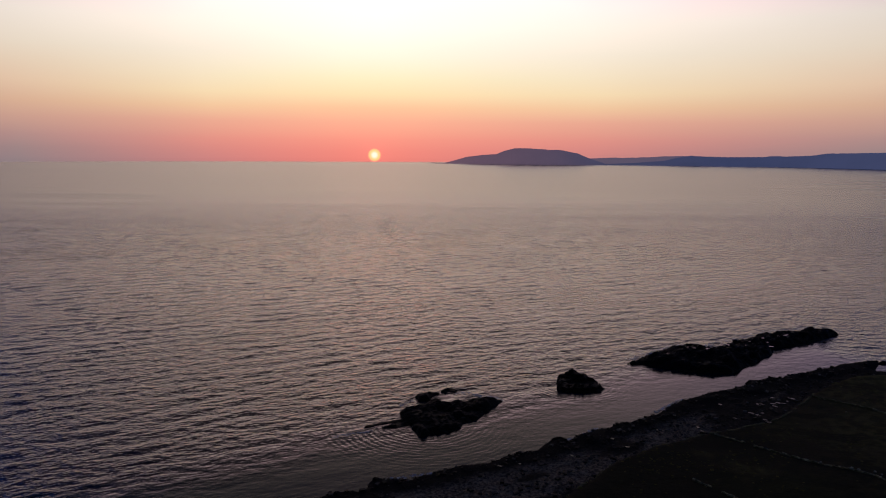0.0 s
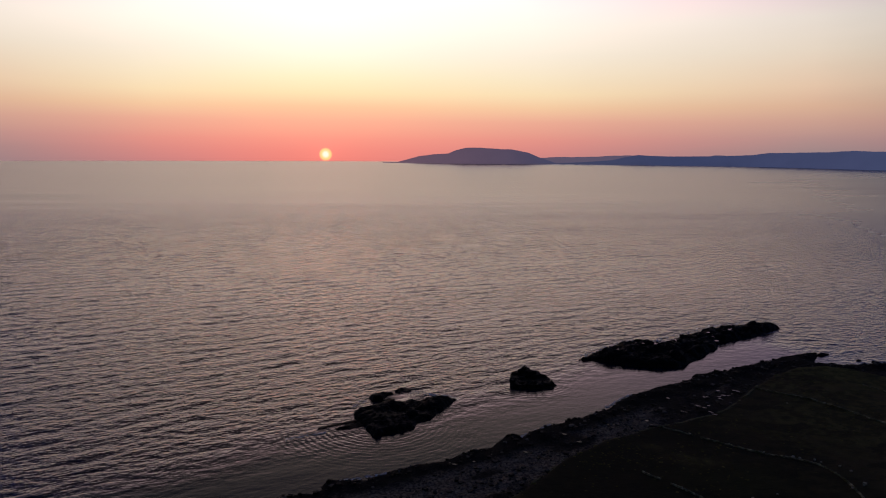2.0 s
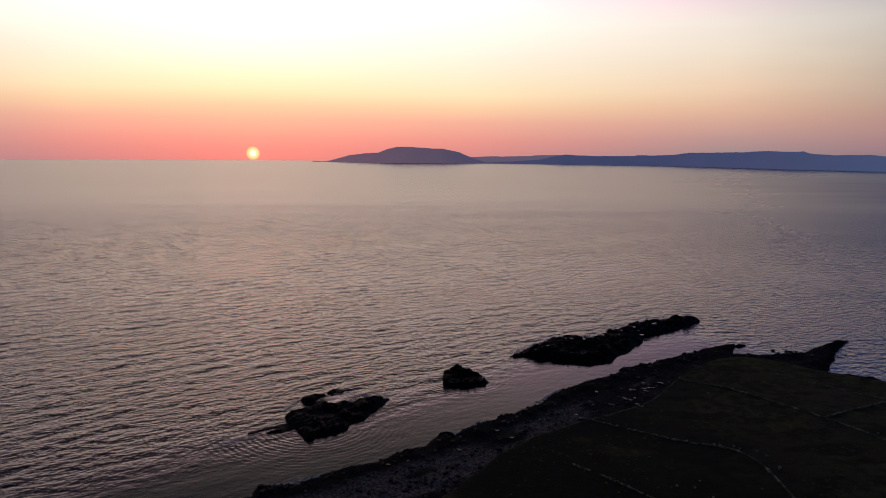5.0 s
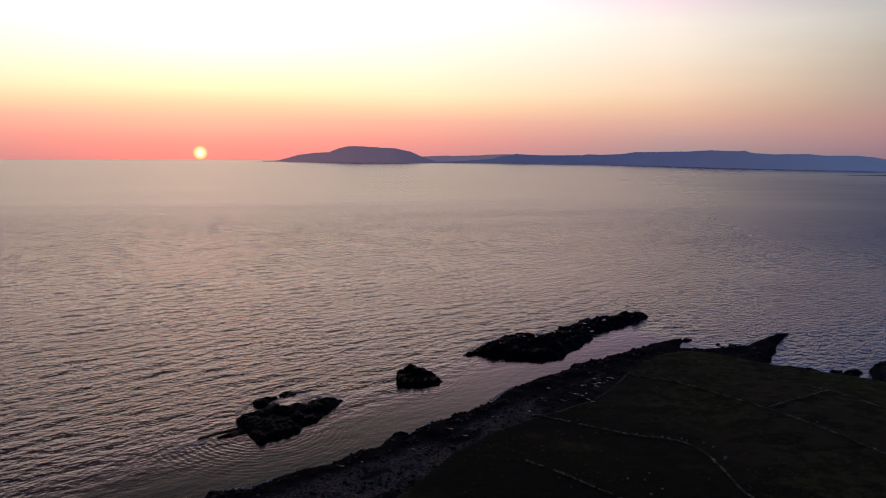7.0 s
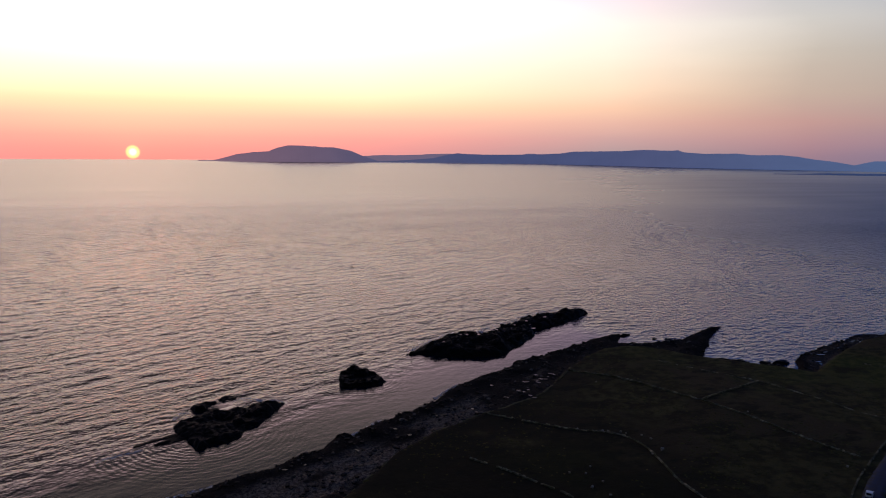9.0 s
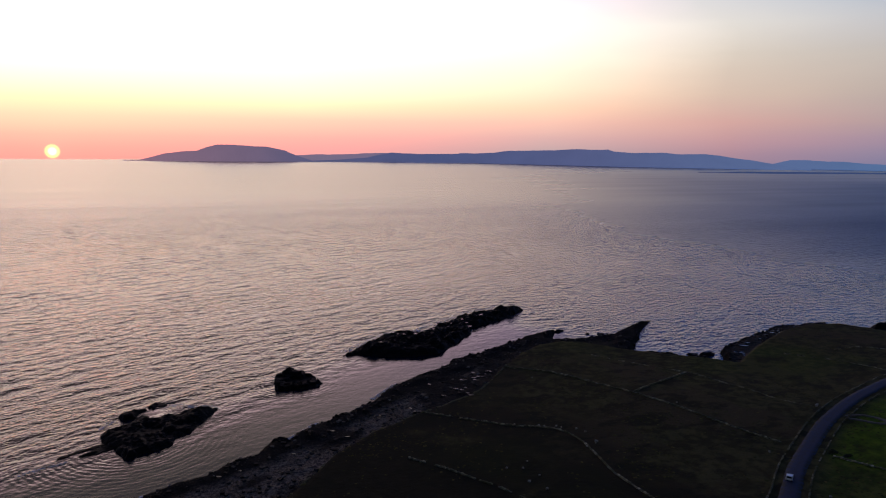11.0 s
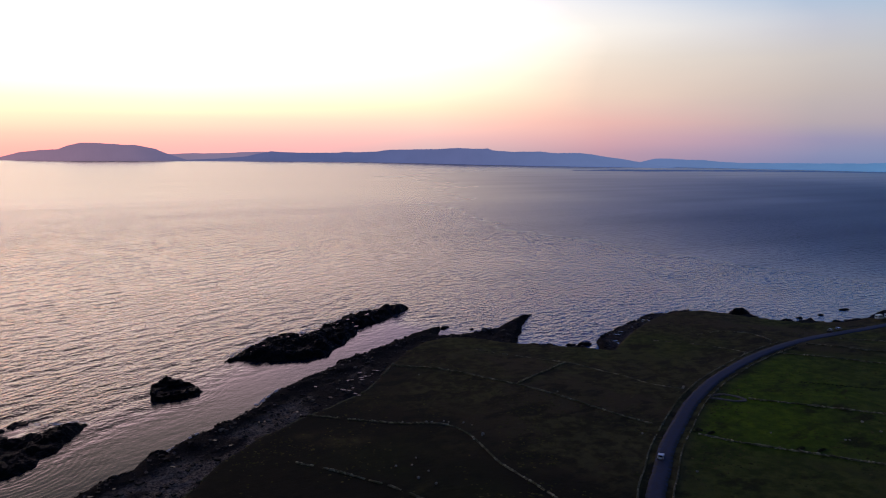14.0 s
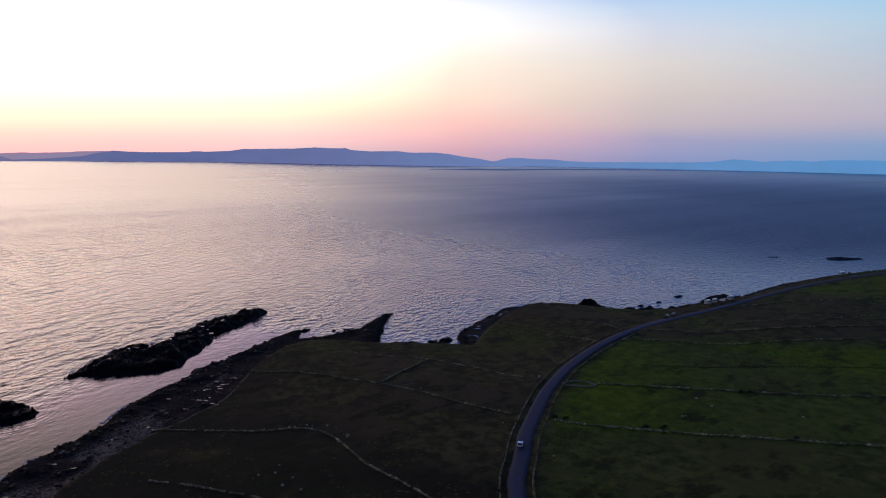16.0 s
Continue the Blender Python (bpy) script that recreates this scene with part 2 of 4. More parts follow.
def water_material():
    m, t, p = material("sea_water")
    at = world_place(t)
    p.inputs["Base Color"].default_value = (0.004, 0.009, 0.020, 1)
    p.inputs["IOR"].default_value = 1.33
    streak = noise_tex(t, stretched(t, at, 0.0012, 0.010, 1.0, 12.0), 1.0, 4.0, 0.55)
    t.links.new(math_node(t, "MULTIPLY", layer(t, "ruffle"), math_node(t, "ADD", 0.86, math_node(t, "MULTIPLY", streak, 0.28))), p.inputs["Roughness"])
    along = node(t, "ShaderNodeMapping", {"Vector": at, "Rotation": (0, 0, radians(-24.0))}).outputs[0]
    # short chop, and cat's-paws that make it stronger and weaker
    chop = noise_tex(t, stretched(t, along, 0.21, 0.36, 1.0), 1.0, 2.5, 0.55)
    fine = noise_tex(t, stretched(t, along, 0.55, 0.95, 1.0), 1.0, 3.0, 0.6)
    gust = noise_tex(t, stretched(t, along, 0.008, 0.022, 1.0), 1.0, 4.0, 0.6)
    height = math_node(t, "ADD", math_node(t, "MULTIPLY", chop, 0.68), math_node(t, "MULTIPLY", fine, 0.17))
    # longer short-crested waves carry the texture out to the open bay
    swell = noise_tex(t, stretched(t, along, 0.12, 0.21, 1.0), 1.0, 2.0, 0.5)
    height = math_node(t, "ADD", height, math_node(t, "MULTIPLY", swell, math_node(t, "MULTIPLY", layer(t, "far_out"), 1.6)))
    for cx, cy, low, high in ((-5.0, 239.0, 9.0, 46.0), (55.0, 282.0, 9.0, 26.0)):
        off = node(t, "ShaderNodeVectorMath", {0: at, 1: (cx, cy, 0.0)})
        off.operation = "DISTANCE"
        r = off.outputs["Value"]
        ring = math_node(t, "SINE", math_node(t, "ADD", math_node(t, "MULTIPLY", r, 3.1), math_node(t, "MULTIPLY", chop, 9.0)))
        south = node(t, "ShaderNodeSeparateXYZ", {0: at}).outputs[1]
        mask = math_node(t, "MULTIPLY", smooth_range(t, r, low, low + 5.0), math_node(t, "SUBTRACT", 1.0, smooth_range(t, r, high * 0.6, high)))
        mask = math_node(t, "MULTIPLY", mask, math_node(t, "SUBTRACT", 1.0, smooth_range(t, south, cy - 14.0, cy + 10.0)))
        height = math_node(t, "ADD", height, math_node(t, "MULTIPLY", math_node(t, "MULTIPLY", ring, mask), 0.055))
    power = math_node(t, "MULTIPLY", layer(t, "open_water"), math_node(t, "ADD", 0.45, math_node(t, "MULTIPLY", gust, 0.9)))
    b = node(t, "ShaderNodeBump", {"Height": height, "Strength": power, "Distance": 1.0})
    t.links.new(b.outputs[0], p.inputs["Normal"])
    return m


def ground_material():
    m, t, p = material("coast_ground")
    at = world_place(t)
    big, mid, fine = noise_tex(t, at, 0.03), noise_tex(t, at, 0.25, 5.0), noise_tex(t, at, 2.2, 5.0, 0.65)
    tuft = noise_tex(t, stretched(t, at, 0.5, 0.9, 1.0, 30.0), 1.0, 4.0, 0.6)
    patch = noise_tex(t, stretched(t, at, 0.07, 0.11, 1.0, 20.0), 1.0, 6.0, 0.62)
    rough_grass = mix(t, smooth_range(t, mid, 0.38, 0.62), (0.042, 0.038, 0.016), (0.088, 0.077, 0.031))
    rough_grass = mix(t, smooth_range(t, big, 0.48, 0.60), rough_grass, (0.074, 0.057, 0.029))
    rough_grass = mix(t, smooth_range(t, patch, 0.50, 0.62), rough_grass, (0.032, 0.029, 0.015))
    rough_grass = mix(t, math_node(t, "MULTIPLY", smooth_range(t, tuft, 0.55, 0.72), 0.6), rough_grass, (0.105, 0.096, 0.038))
    pasture = mix(t, smooth_range(t, mid, 0.3, 0.7), (0.054, 0.100, 0.007), (0.108, 0.170, 0.010))
    pasture = mix(t, smooth_range(t, patch, 0.52, 0.66), pasture, (0.034, 0.046, 0.007))
    pasture = mix(t, smooth_range(t, tuft, 0.52, 0.75), pasture, (0.058, 0.074, 0.009))
    rough_grass = mix(t, math_node(t, "MULTIPLY", layer(t, "heath"), 0.90), rough_grass, (0.019, 0.018, 0.0115))
    field = mix(t, layer(t, "pasture"), rough_grass, pasture)
    field = mix(t, math_node(t, "MULTIPLY", smooth_range(t, fine, 0.5, 0.8), 0.5), field, (0.022, 0.022, 0.006))
    field = mix(t, math_node(t, "MULTIPLY", layer(t, "verge"), smooth_range(t, noise_tex(t, at, 0.5), 0.3, 0.6)), field, (0.085, 0.082, 0.032))
    pebble = noise_tex(t, at, 1.1, 6.0, 0.75)
    gravel = mix(t, smooth_range(t, pebble, 0.40, 0.62), (0.050, 0.041, 0.032), (0.25, 0.20, 0.15))
    weed = mix(t, smooth_range(t, pebble, 0.44, 0.64), (0.015, 0.013, 0.011), (0.044, 0.038, 0.033))
    shore = mix(t, layer(t, "gravel"), weed, gravel)
    rock = mix(t, smooth_range(t, fine, 0.4, 0.75), (0.008, 0.0078, 0.008), (0.028, 0.026, 0.025))
    shore = mix(t, layer(t, "ledge"), shore, rock)
    colour = mix(t, layer(t, "grass"), shore, field)
    t.links.new(colour, p.inputs["Base Color"])
    p.inputs["Roughness"].default_value = 0.95
    p.inputs["Specular IOR Level"].default_value = 0.03
    relief(t, p, math_node(t, "ADD", math_node(t, "MULTIPLY", fine, 0.35), tuft), 0.7, 0.5)
    return m


def rock_material(name="wet_rock", dark=(0.005, 0.0048, 0.0048), pale=(0.012, 0.011, 0.010), rough=0.7):
    m, t, p = material(name)
    at = world_place(t)
    a, b = noise_tex(t, at, 0.5, 6.0, 0.6), noise_tex(t, stretched(t, at, 1.0, 1.0, 6.0), 1.4, 5.0, 0.65)
    col = mix(t, smooth_range(t, a, 0.35, 0.68), dark, pale)
    col = mix(t, smooth_range(t, b, 0.55, 0.75), col, [v * 0.6 for v in dark])
    t.links.new(col, p.inputs["Base Color"])
    p.inputs["Roughness"].default_value = rough
    p.inputs["Specular IOR Level"].default_value = 0.06
    relief(t, p, math_node(t, "ADD", a, b), 0.8, 0.4)
    return m


def plain_material(name, colour, rough=0.6, metal=0.0, grain=8.0, spread=0.2, spec=0.4):
    m, t, p = material(name)
    n = noise_tex(t, node(t, "ShaderNodeTexCoord").outputs["Object"], grain, 4.0)
    col = mix(t, n, [v * (1 - spread) for v in colour], [min(1.0, v * (1 + spread)) for v in colour])
    t.links.new(col, p.inputs["Base Color"])
    p.inputs["Roughness"].default_value, p.inputs["Metallic"].default_value = rough, metal
    p.inputs["Specular IOR Level"].default_value = spec
    return m


def stone_wall_material(name="dry_stone", moss=(0.45, 0.62), tone=1.0):
    m, t, p = material(name)
    at = world_place(t)
    isle = node(t, "ShaderNodeNewGeometry").outputs["Random Per Island"]
    col = ramp(t, isle, [(at_, [v * tone for v in c]) for at_, c in ((0.0, (0.09, 0.08, 0.040)), (0.5, (0.22, 0.195, 0.10)), (0.85, (0.38, 0.34, 0.185)), (1.0, (0.58, 0.52, 0.31)))])
    col = mix(t, smooth_range(t, noise_tex(t, at, 0.22), *moss), col, (0.080, 0.078, 0.026))
    t.links.new(col, p.inputs["Base Color"])
    p.inputs["Roughness"].default_value = 0.9
    relief(t, p, noise_tex(t, at, 6.0), 0.5, 0.05)
    return m


def road_material():
    m, t, p = material("asphalt")
    at = world_place(t)
    big, fine = noise_tex(t, at, 0.12, 4.0), noise_tex(t, at, 5.0, 5.0, 0.7)
    col = mix(t, big, (0.034, 0.043, 0.086), (0.048, 0.060, 0.112))
    col = mix(t, math_node(t, "MULTIPLY", smooth_range(t, fine, 0.45, 0.8), 0.5), col, (0.06, 0.06, 0.065))
    wear = layer(t, "edge")
    col = mix(t, math_node(t, "MULTIPLY", wear, smooth_range(t, noise_tex(t, at, 0.6), 0.35, 0.6)), col, (0.046, 0.044, 0.026))
    t.links.new(col, p.inputs["Base Color"])
    p.inputs["Roughness"].default_value = 0.85
    p.inputs["Specular IOR Level"].default_value = 0.15
    relief(t, p, fine, 0.3, 0.03)
    return m


def hill_material():
    """Far hills behind miles of sunset air: its haze is painted on as emission."""
    m, t, p = material("hazy_hill")
    at = world_place(t)
    s = node(t, "ShaderNodeSeparateXYZ", {0: at})
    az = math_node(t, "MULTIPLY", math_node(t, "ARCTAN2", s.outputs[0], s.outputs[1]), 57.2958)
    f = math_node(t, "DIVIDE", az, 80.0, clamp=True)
    # painted haze colour by bearing: pinker towards the sun, bluer away from it
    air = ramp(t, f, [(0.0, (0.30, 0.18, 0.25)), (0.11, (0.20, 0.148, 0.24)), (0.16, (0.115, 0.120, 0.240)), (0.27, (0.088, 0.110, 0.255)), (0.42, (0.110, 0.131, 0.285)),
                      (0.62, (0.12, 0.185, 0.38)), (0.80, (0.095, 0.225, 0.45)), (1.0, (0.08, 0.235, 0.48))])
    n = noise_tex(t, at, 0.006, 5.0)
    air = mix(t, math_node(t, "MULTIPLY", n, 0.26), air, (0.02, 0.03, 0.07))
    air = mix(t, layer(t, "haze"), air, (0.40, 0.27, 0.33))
    # closer land gets a darker, less hazy emission colour
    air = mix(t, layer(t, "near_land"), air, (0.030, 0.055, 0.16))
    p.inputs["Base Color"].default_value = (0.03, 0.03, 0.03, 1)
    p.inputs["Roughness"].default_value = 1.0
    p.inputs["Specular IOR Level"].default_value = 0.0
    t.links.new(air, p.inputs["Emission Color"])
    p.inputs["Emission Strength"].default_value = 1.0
    return m


def tuft_material():
    m, t, p = material("dry_grass_tuft")
    isle = node(t, "ShaderNodeNewGeometry").outputs["Random Per Island"]
    col = ramp(t, isle, [(0.0, (0.030, 0.034, 0.006)), (0.5, (0.050, 0.052, 0.010)), (0.8, (0.080, 0.070, 0.018)), (1.0, (0.12, 0.105, 0.030))])
    t.links.new(col, p.inputs["Base Color"])
    p.inputs["Roughness"].default_value = 0.95
    p.inputs["Specular IOR Level"].default_value = 0.1
    return m


def pebble_material():
    m, t, p = material("beach_pebble")
    isle = node(t, "ShaderNodeNewGeometry").outputs["Random Per Island"]
    col = ramp(t, isle, [(0.0, (0.008, 0.008, 0.008)), (0.6, (0.028, 0.025, 0.024)), (0.9, (0.10, 0.09, 0.085)), (1.0, (0.24, 0.22, 0.20))])
    t.links.new(mix(t, noise_tex(t, world_place(t), 9.0), col, (0.012, 0.011, 0.010)), p.inputs["Base Color"])
    p.inputs["Roughness"].default_value = 0.8
    p.inputs["Specular IOR Level"].default_value = 0.15
    return m


PEBBLE = pebble_material()
WATER, GROUND, ROCK, TUFT = water_material(), ground_material(), rock_material(), tuft_material()
WALLSTONE, ASPHALT, HILL = stone_wall_material(), road_material(), hill_material()
MOSSY = stone_wall_material("mossy_stone", (0.38, 0.60), 0.8)
LICHEN = stone_wall_material("lichened_stone", (0.42, 0.60), 0.85)
BANKSTONE = stone_wall_material("dark_bank_stone", (0.2, 0.5), 0.28)

# ---------- the lie of the land ----------
COAST_WEST = [(-4200, -2300), (-1500, -700), (-420, -70), (-150, 95), (-75, 150), (-48, 172), (-31.7, 184), (-28.2, 186.3), (-21.4, 188), (-20.4, 193.2),
              (-13.2, 195.1), (-5.2, 197), (3.1, 202), (11.7, 206), (20.8, 212.3), (27.2, 214.5), (37, 223.5), (40.1, 221.5), (51.3, 232.4),
              (62.1, 237.1), (74.2, 245.3), (82, 252.5), (89, 261), (103.7, 270.5), (118, 277), (127.5, 284.5), (138, 288.6), (151, 295), (164.4, 301.5),
              (178.7, 309.5), (199.5, 316.5)]
COAST_MID = [(187, 299.1), (195.1, 296.4), (208.3, 295.6), (220.5, 297), (236, 306), (249, 312.3), (264, 318), (251.5, 308.2), (236.5, 294.5), (230.5, 286), (217, 273),
             (208.6, 264.4), (217.8, 261.9), (227, 251.5), (235.7, 246.7), (239.1, 238.4), (254.4, 256.7),
             (270.5, 263.6), (299.8, 274.1), (310.1, 279), (327.6, 276.5), (344.6, 277.2), (347.5, 270.5), (353, 259.6), (362, 254), (370.8, 249.2)]
COAST_EAST = [(366.5, 232.2), (365.1, 225.5), (377.3, 228), (388, 222), (389.2, 213.4), (403.4, 213.8), (418.2, 212.2),
              (444.2, 216), (462, 213), (460.6, 204.5), (483.2, 203), (506.2, 205), (537.5, 201.7), (574.8, 195.4), (612.2, 187.6), (645.5, 181.2), (669.9, 172.4),
              (740, 140), (880, 60), (1400, -160), (4400, -1100), (4400, -4600), (-4200, -4600)]
COAST = COAST_WEST + COAST_MID + COAST_EAST
BANK = [(-4100, -2330), (-1480, -740), (-405, -95), (-130, 68), (-30, 128), (0, 150), (30, 177), (41, 188), (50, 199.5), (64, 211), (79.7, 219), (98, 227), (114, 235), (122, 243), (131, 252),
        (140, 262), (155, 275), (168, 284), (181, 286), (193, 282), (203, 263), (214, 253), (226, 244), (238, 229), (256, 240), (272, 249),
        (300, 262), (325, 267), (343, 263), (350, 250), (359, 228), (368, 215), (390, 206.5), (420, 202), (450, 196), (480, 196), (537, 195),
        (575, 189), (612, 181), (670, 165), (738, 132), (878, 50), (1398, -170), (4380, -1110), (4380, -4590), (-4180, -4590)]
ROAD = [(60, -60), (82, 20), (106, 75), (133.6, 111.4), (156.2, 129.1), (166.7, 136.8), (180.2, 144.9), (200.6, 156.6), (213.2, 162.7), (235.4, 171.9), (264.3, 180.4), (288.2, 185.5),
        (317.6, 189.2), (344, 191), (378, 189.2), (400, 188), (421.7, 187), (455.4, 186.4), (497.6, 184.5), (535, 181), (574, 174), (615, 165), (700, 130), (860, 30)]
ROAD_LINE = spline(ROAD, 2.5)


def near_road(x, y):
    """Metres to the middle of the road."""
    shape = np.shape(x)
    x, y = np.ravel(x), np.ravel(y)
    best = np.full(x.shape, 1e9)
    for (ax, ay), (bx, by) in zip(ROAD_LINE[:-1:3], ROAD_LINE[3::3]):
        dx, dy = bx - ax, by - ay
        f = np.clip(((x - ax) * dx + (y - ay) * dy) / max(dx * dx + dy * dy, 1e-9), 0, 1)
        best = np.minimum(best, (x - ax - f * dx) ** 2 + (y - ay - f * dy) ** 2)
    return np.sqrt(best).reshape(shape)


def land(x, y):
    """Height of the ground and what covers it, for arrays of places."""
    x, y = np.asarray(x, float), np.asarray(y, float)
    rag = 1.7 * fractal(x, y, 9.0, 4, 3) + 0.8 * fractal(x, y, 2.6, 2, 8)
    for px, py in ((252, 308), (238, 300), (197, 315)):
        rag = rag * (1 - 0.85 * np.exp(-((x - px) ** 2 + (y - py) ** 2) / 170.0))
    sea = inside_by(x, y, COAST)
    d = sea + rag
    f = inside_by(x, y, BANK) + 1.2 * fractal(x, y, 14.0, 3, 21)
    crag = fractal(x, y, 5.0, 4, 40, 0.6)
    ridge = 1.0 - np.abs(fractal(x, y, 7.0, 3, 44))
    # steep under water, a ragged ledge at the edge, a shelving beach, a low bank, then fields
    z = np.where(d < 0, np.maximum(-5.0, 0.9 * d - 0.3), 0)
    ledge = smooth01(d, -0.5, 2.0) * (1.0 - smooth01(d, 7.0, 13.0))
    beach = smooth01(d, -0.2, 3.0) * 1.3 + np.clip(d, 0, 45) * 0.032
    z = np.where(d >= 0, beach, z)
    rocky = 1.0 - smooth01(f, -4.0, 3.0)
    z = z + smooth01(d, -1.0, 2.5) * rocky * (0.75 * crag + 0.45 * ridge * ledge + 0.35 * ledge)
    step = smooth01(f, -1.2, 1.6)
    rise = 4.4 + 2.2 * smooth01(f, 0.0, 70.0) + 0.45 * fractal(x, y, 60.0, 3, 60) + 0.10 * fractal(x, y, 3.0, 2, 70)
    rise = rise + 0.012 * np.clip(f - 150.0, 0, 2500)
    z = z + (1 - step) * smooth01(d, 1.0, 4.0) * (0.30 * fractal(x, y, 3.2, 3, 81, 0.7) + 0.25 * np.abs(fractal(x * 0.83 + y * 0.56, (y * 0.83 - x * 0.56) * 3.0, 9.0, 3, 86)))
    z = z * (1 - step) + rise * step
    way = near_road(x, y)
    return z, sea, d, f, way, ledge


def height_at(x, y):
    z = land(np.array([x]), np.array([y]))[0]
    return float(z[0])


def build_ground():
    xs, ys = graded(-4100, -45, 690, 4300, 1.6, 1.16), graded(-4500, 95, 322, 330, 1.3, 1.16)
    gx, gy = np.meshgrid(xs, ys)
    z, sea, d, f, way, ledge = land(gx, gy)
    flat = 1.0 - smooth01(way, 3.6, 7.5)
    base = 6.55
    z = np.where(d > 2, z * (1 - flat) + np.minimum(base, z + 0.2) * flat, z)
    z = z - 0.12 * (way < 2.6)
    grass = smooth01(f + 1.5 * fractal(gx, gy, 6.0, 3, 33), -0.5, 2.0)
    east = inside_by(gx, gy, [*[tuple(p) for p in ROAD_LINE[::4]], (900, -900), (60, -900)])
    pasture = smooth01(east, 2.0, 10.0) * (0.55 + 0.45 * smooth01(fractal(gx, gy, 70.0, 3, 91), -0.3, 0.4))
    near_field = ((gx - 184.5) * 0.816 + (gy - 139.0) * 0.577) + 3.0 * fractal(gx, gy, 25.0, 3, 97)
    pasture = pasture * (0.55 + 0.45 * smooth01(near_field, -8.0, 2.0))
    pasture = pasture * (1 - 0.92 * smooth01(gx + 0.9 * (gy - 170), 285, 325) * (1 - smooth01(gx, 470, 520)))
    pasture = np.maximum(pasture, (0.08 + 0.22 * smooth01(gx, 150, 300)) * smooth01(fractal(gx, gy, 45.0, 3, 95), 0.0, 0.5))
    along, across = gx * 0.83 + gy * 0.56, gy * 0.83 - gx * 0.56
    heath = (1 - smooth01(gx + 30 * fractal(gx, gy, 50.0, 3, 161), 105, 160)) * smooth01(fractal(gx, gy, 28.0, 4, 165) + 0.35, -0.2, 0.4)
    pebbles = smooth01(fractal(along / 3.0, across, 7.0, 4, 52) + 0.30 - 0.75 * smooth01(gx, 80, 118) - 0.6 * smooth01(d, 20.0, 30.0), -0.1, 0.2) * smooth01(d, 4.0, 7.5)
    headland = smooth01(inside_by(gx, gy, [(236, 240), (256, 262), (300, 276), (332, 277), (344, 268), (325, 262), (298, 256), (270, 243), (244, 226)]) + 3.0 * fractal(gx, gy, 8.0, 3, 88), 0.0, 4.0)
    ledge = ledge * (1 - 0.6 * headland * smooth01(d, 2.0, 5.0))
    pebbles = np.maximum(pebbles, 0.5 * headland * smooth01(d, 2.5, 5.0))
    ob = sheet("ground", xs, ys, z, GROUND, keep=z > -3.0,
               layers=[("grass", grass), ("pasture", pasture), ("gravel", pebbles), ("ledge", np.clip(ledge * 1.2, 0, 1)), ("heath", heath), ("verge", 0.45 * smooth01(way, 3.6, 4.2) * (1 - smooth01(way, 4.8, 5.8)))])
    return tagged(ob, "dark coastal ground of rough grass, pasture, pebbles and rock ledges", "ground", kind="structure")


# ---------- the sea ----------
def build_sea():
    # rings and spokes: close together over the bay, wide apart elsewhere
    spokes = np.radians(np.concatenate([np.arange(-39.0, 83.0, 0.125), np.arange(83.0, 321.1, 3.5)]))
    rings = [120.0]
    while rings[-1] < 4900.0:
        r = rings[-1]
        rings.append(r + (1.5 if r < 178 else max(0.75, 0.0019 * r * (1 + max(0.0, (r - 850.0) / 350.0)))))
    rings = np.array(rings)
    turn, r = np.meshgrid(spokes, rings)
    gx, gy = r * np.sin(turn), r * np.cos(turn)
    cell = np.maximum(r * np.meshgrid(np.gradient(spokes), rings)[0], np.gradient(rings)[:, None])
    rng = np.random.RandomState(4)
    z = np.zeros_like(gx)
    # a low swell that runs on to the western shore, under a confused chop
    swell_here = 0.35 + 0.65 * (1 - smooth01(gx, 120.0, 420.0))
    windward = 1.0 + 1.1 * smooth01(np.degrees(turn), 22.0, 55.0)
    groups = 0.6 + 0.8 * smooth01(fractal(gx, gy, 70.0, 3, 300), -0.5, 0.5)
    bends = [2.4 * fractal(gx, gy, 40.0, 2, 200 + k) for k in range(7)]
    for k in range(64):
        swell = k < 18
        length = rng.uniform(7.0, 15.0) if swell else 2.0 * (4.0 ** rng.rand())
        heading = radians(-62.0 + rng.normal(0, 13.0) if swell else -75.0 + rng.normal(0, 48.0))
        q = 2 * math.pi / length
        bend = bends[k % 7] - 0.6 * bends[(k + 3) % 7]
        phase = q * (gx * math.cos(heading) + gy * math.sin(heading)) + bend + rng.rand() * 6.283
        fits = 1 - smooth01(cell, length * 0.16, length * 0.50)
        crest = np.sin(phase)
        z += (0.0020 * swell_here if swell else 0.0015 * groups * windward) * length * fits * (crest + 0.22 * np.cos(2 * phase))
    off = -inside_by(gx, gy, COAST)
    lee = 0.06 + 0.94 * smooth01(off, 12.0, 64.0)
    lee = np.maximum(lee, 0.85 * smooth01(gx + 0.5 * (gy - 300), 180.0, 235.0))
    # a still pool between the islet and its skerries
    lee = lee * (1 - np.exp(-(((gx - 0.8) / 4.5) ** 2 + ((gy - 265.5) / 3.5) ** 2)))
    z *= lee
    z = np.where(off < -4, -0.6, z)
    # the wind ruffles the eastern bay more
    east = smooth01(np.degrees(turn) + 7.0 * fractal(gx, gy, 420.0, 3, 310), 22.0, 70.0)
    ob = sheet("water", spokes, rings, z, WATER, keep=off > -30,
               layers=[("open_water", windward * (0.05 + 0.95 * lee) * (1 - smooth01(r, 500.0, 1700.0))), ("far_out", smooth01(r, 450.0, 800.0)),
                       ("ruffle", 0.10 + 0.155 * smooth01(r, 300.0, 1100.0) + 0.26 * east * smooth01(r, 350.0, 900.0) - 0.17 * east * smooth01(r, 1500.0, 3600.0))], place=(gx, gy))
    return tagged(ob, "rippled grey-pink sea under a setting sun", "sea", kind="structure")


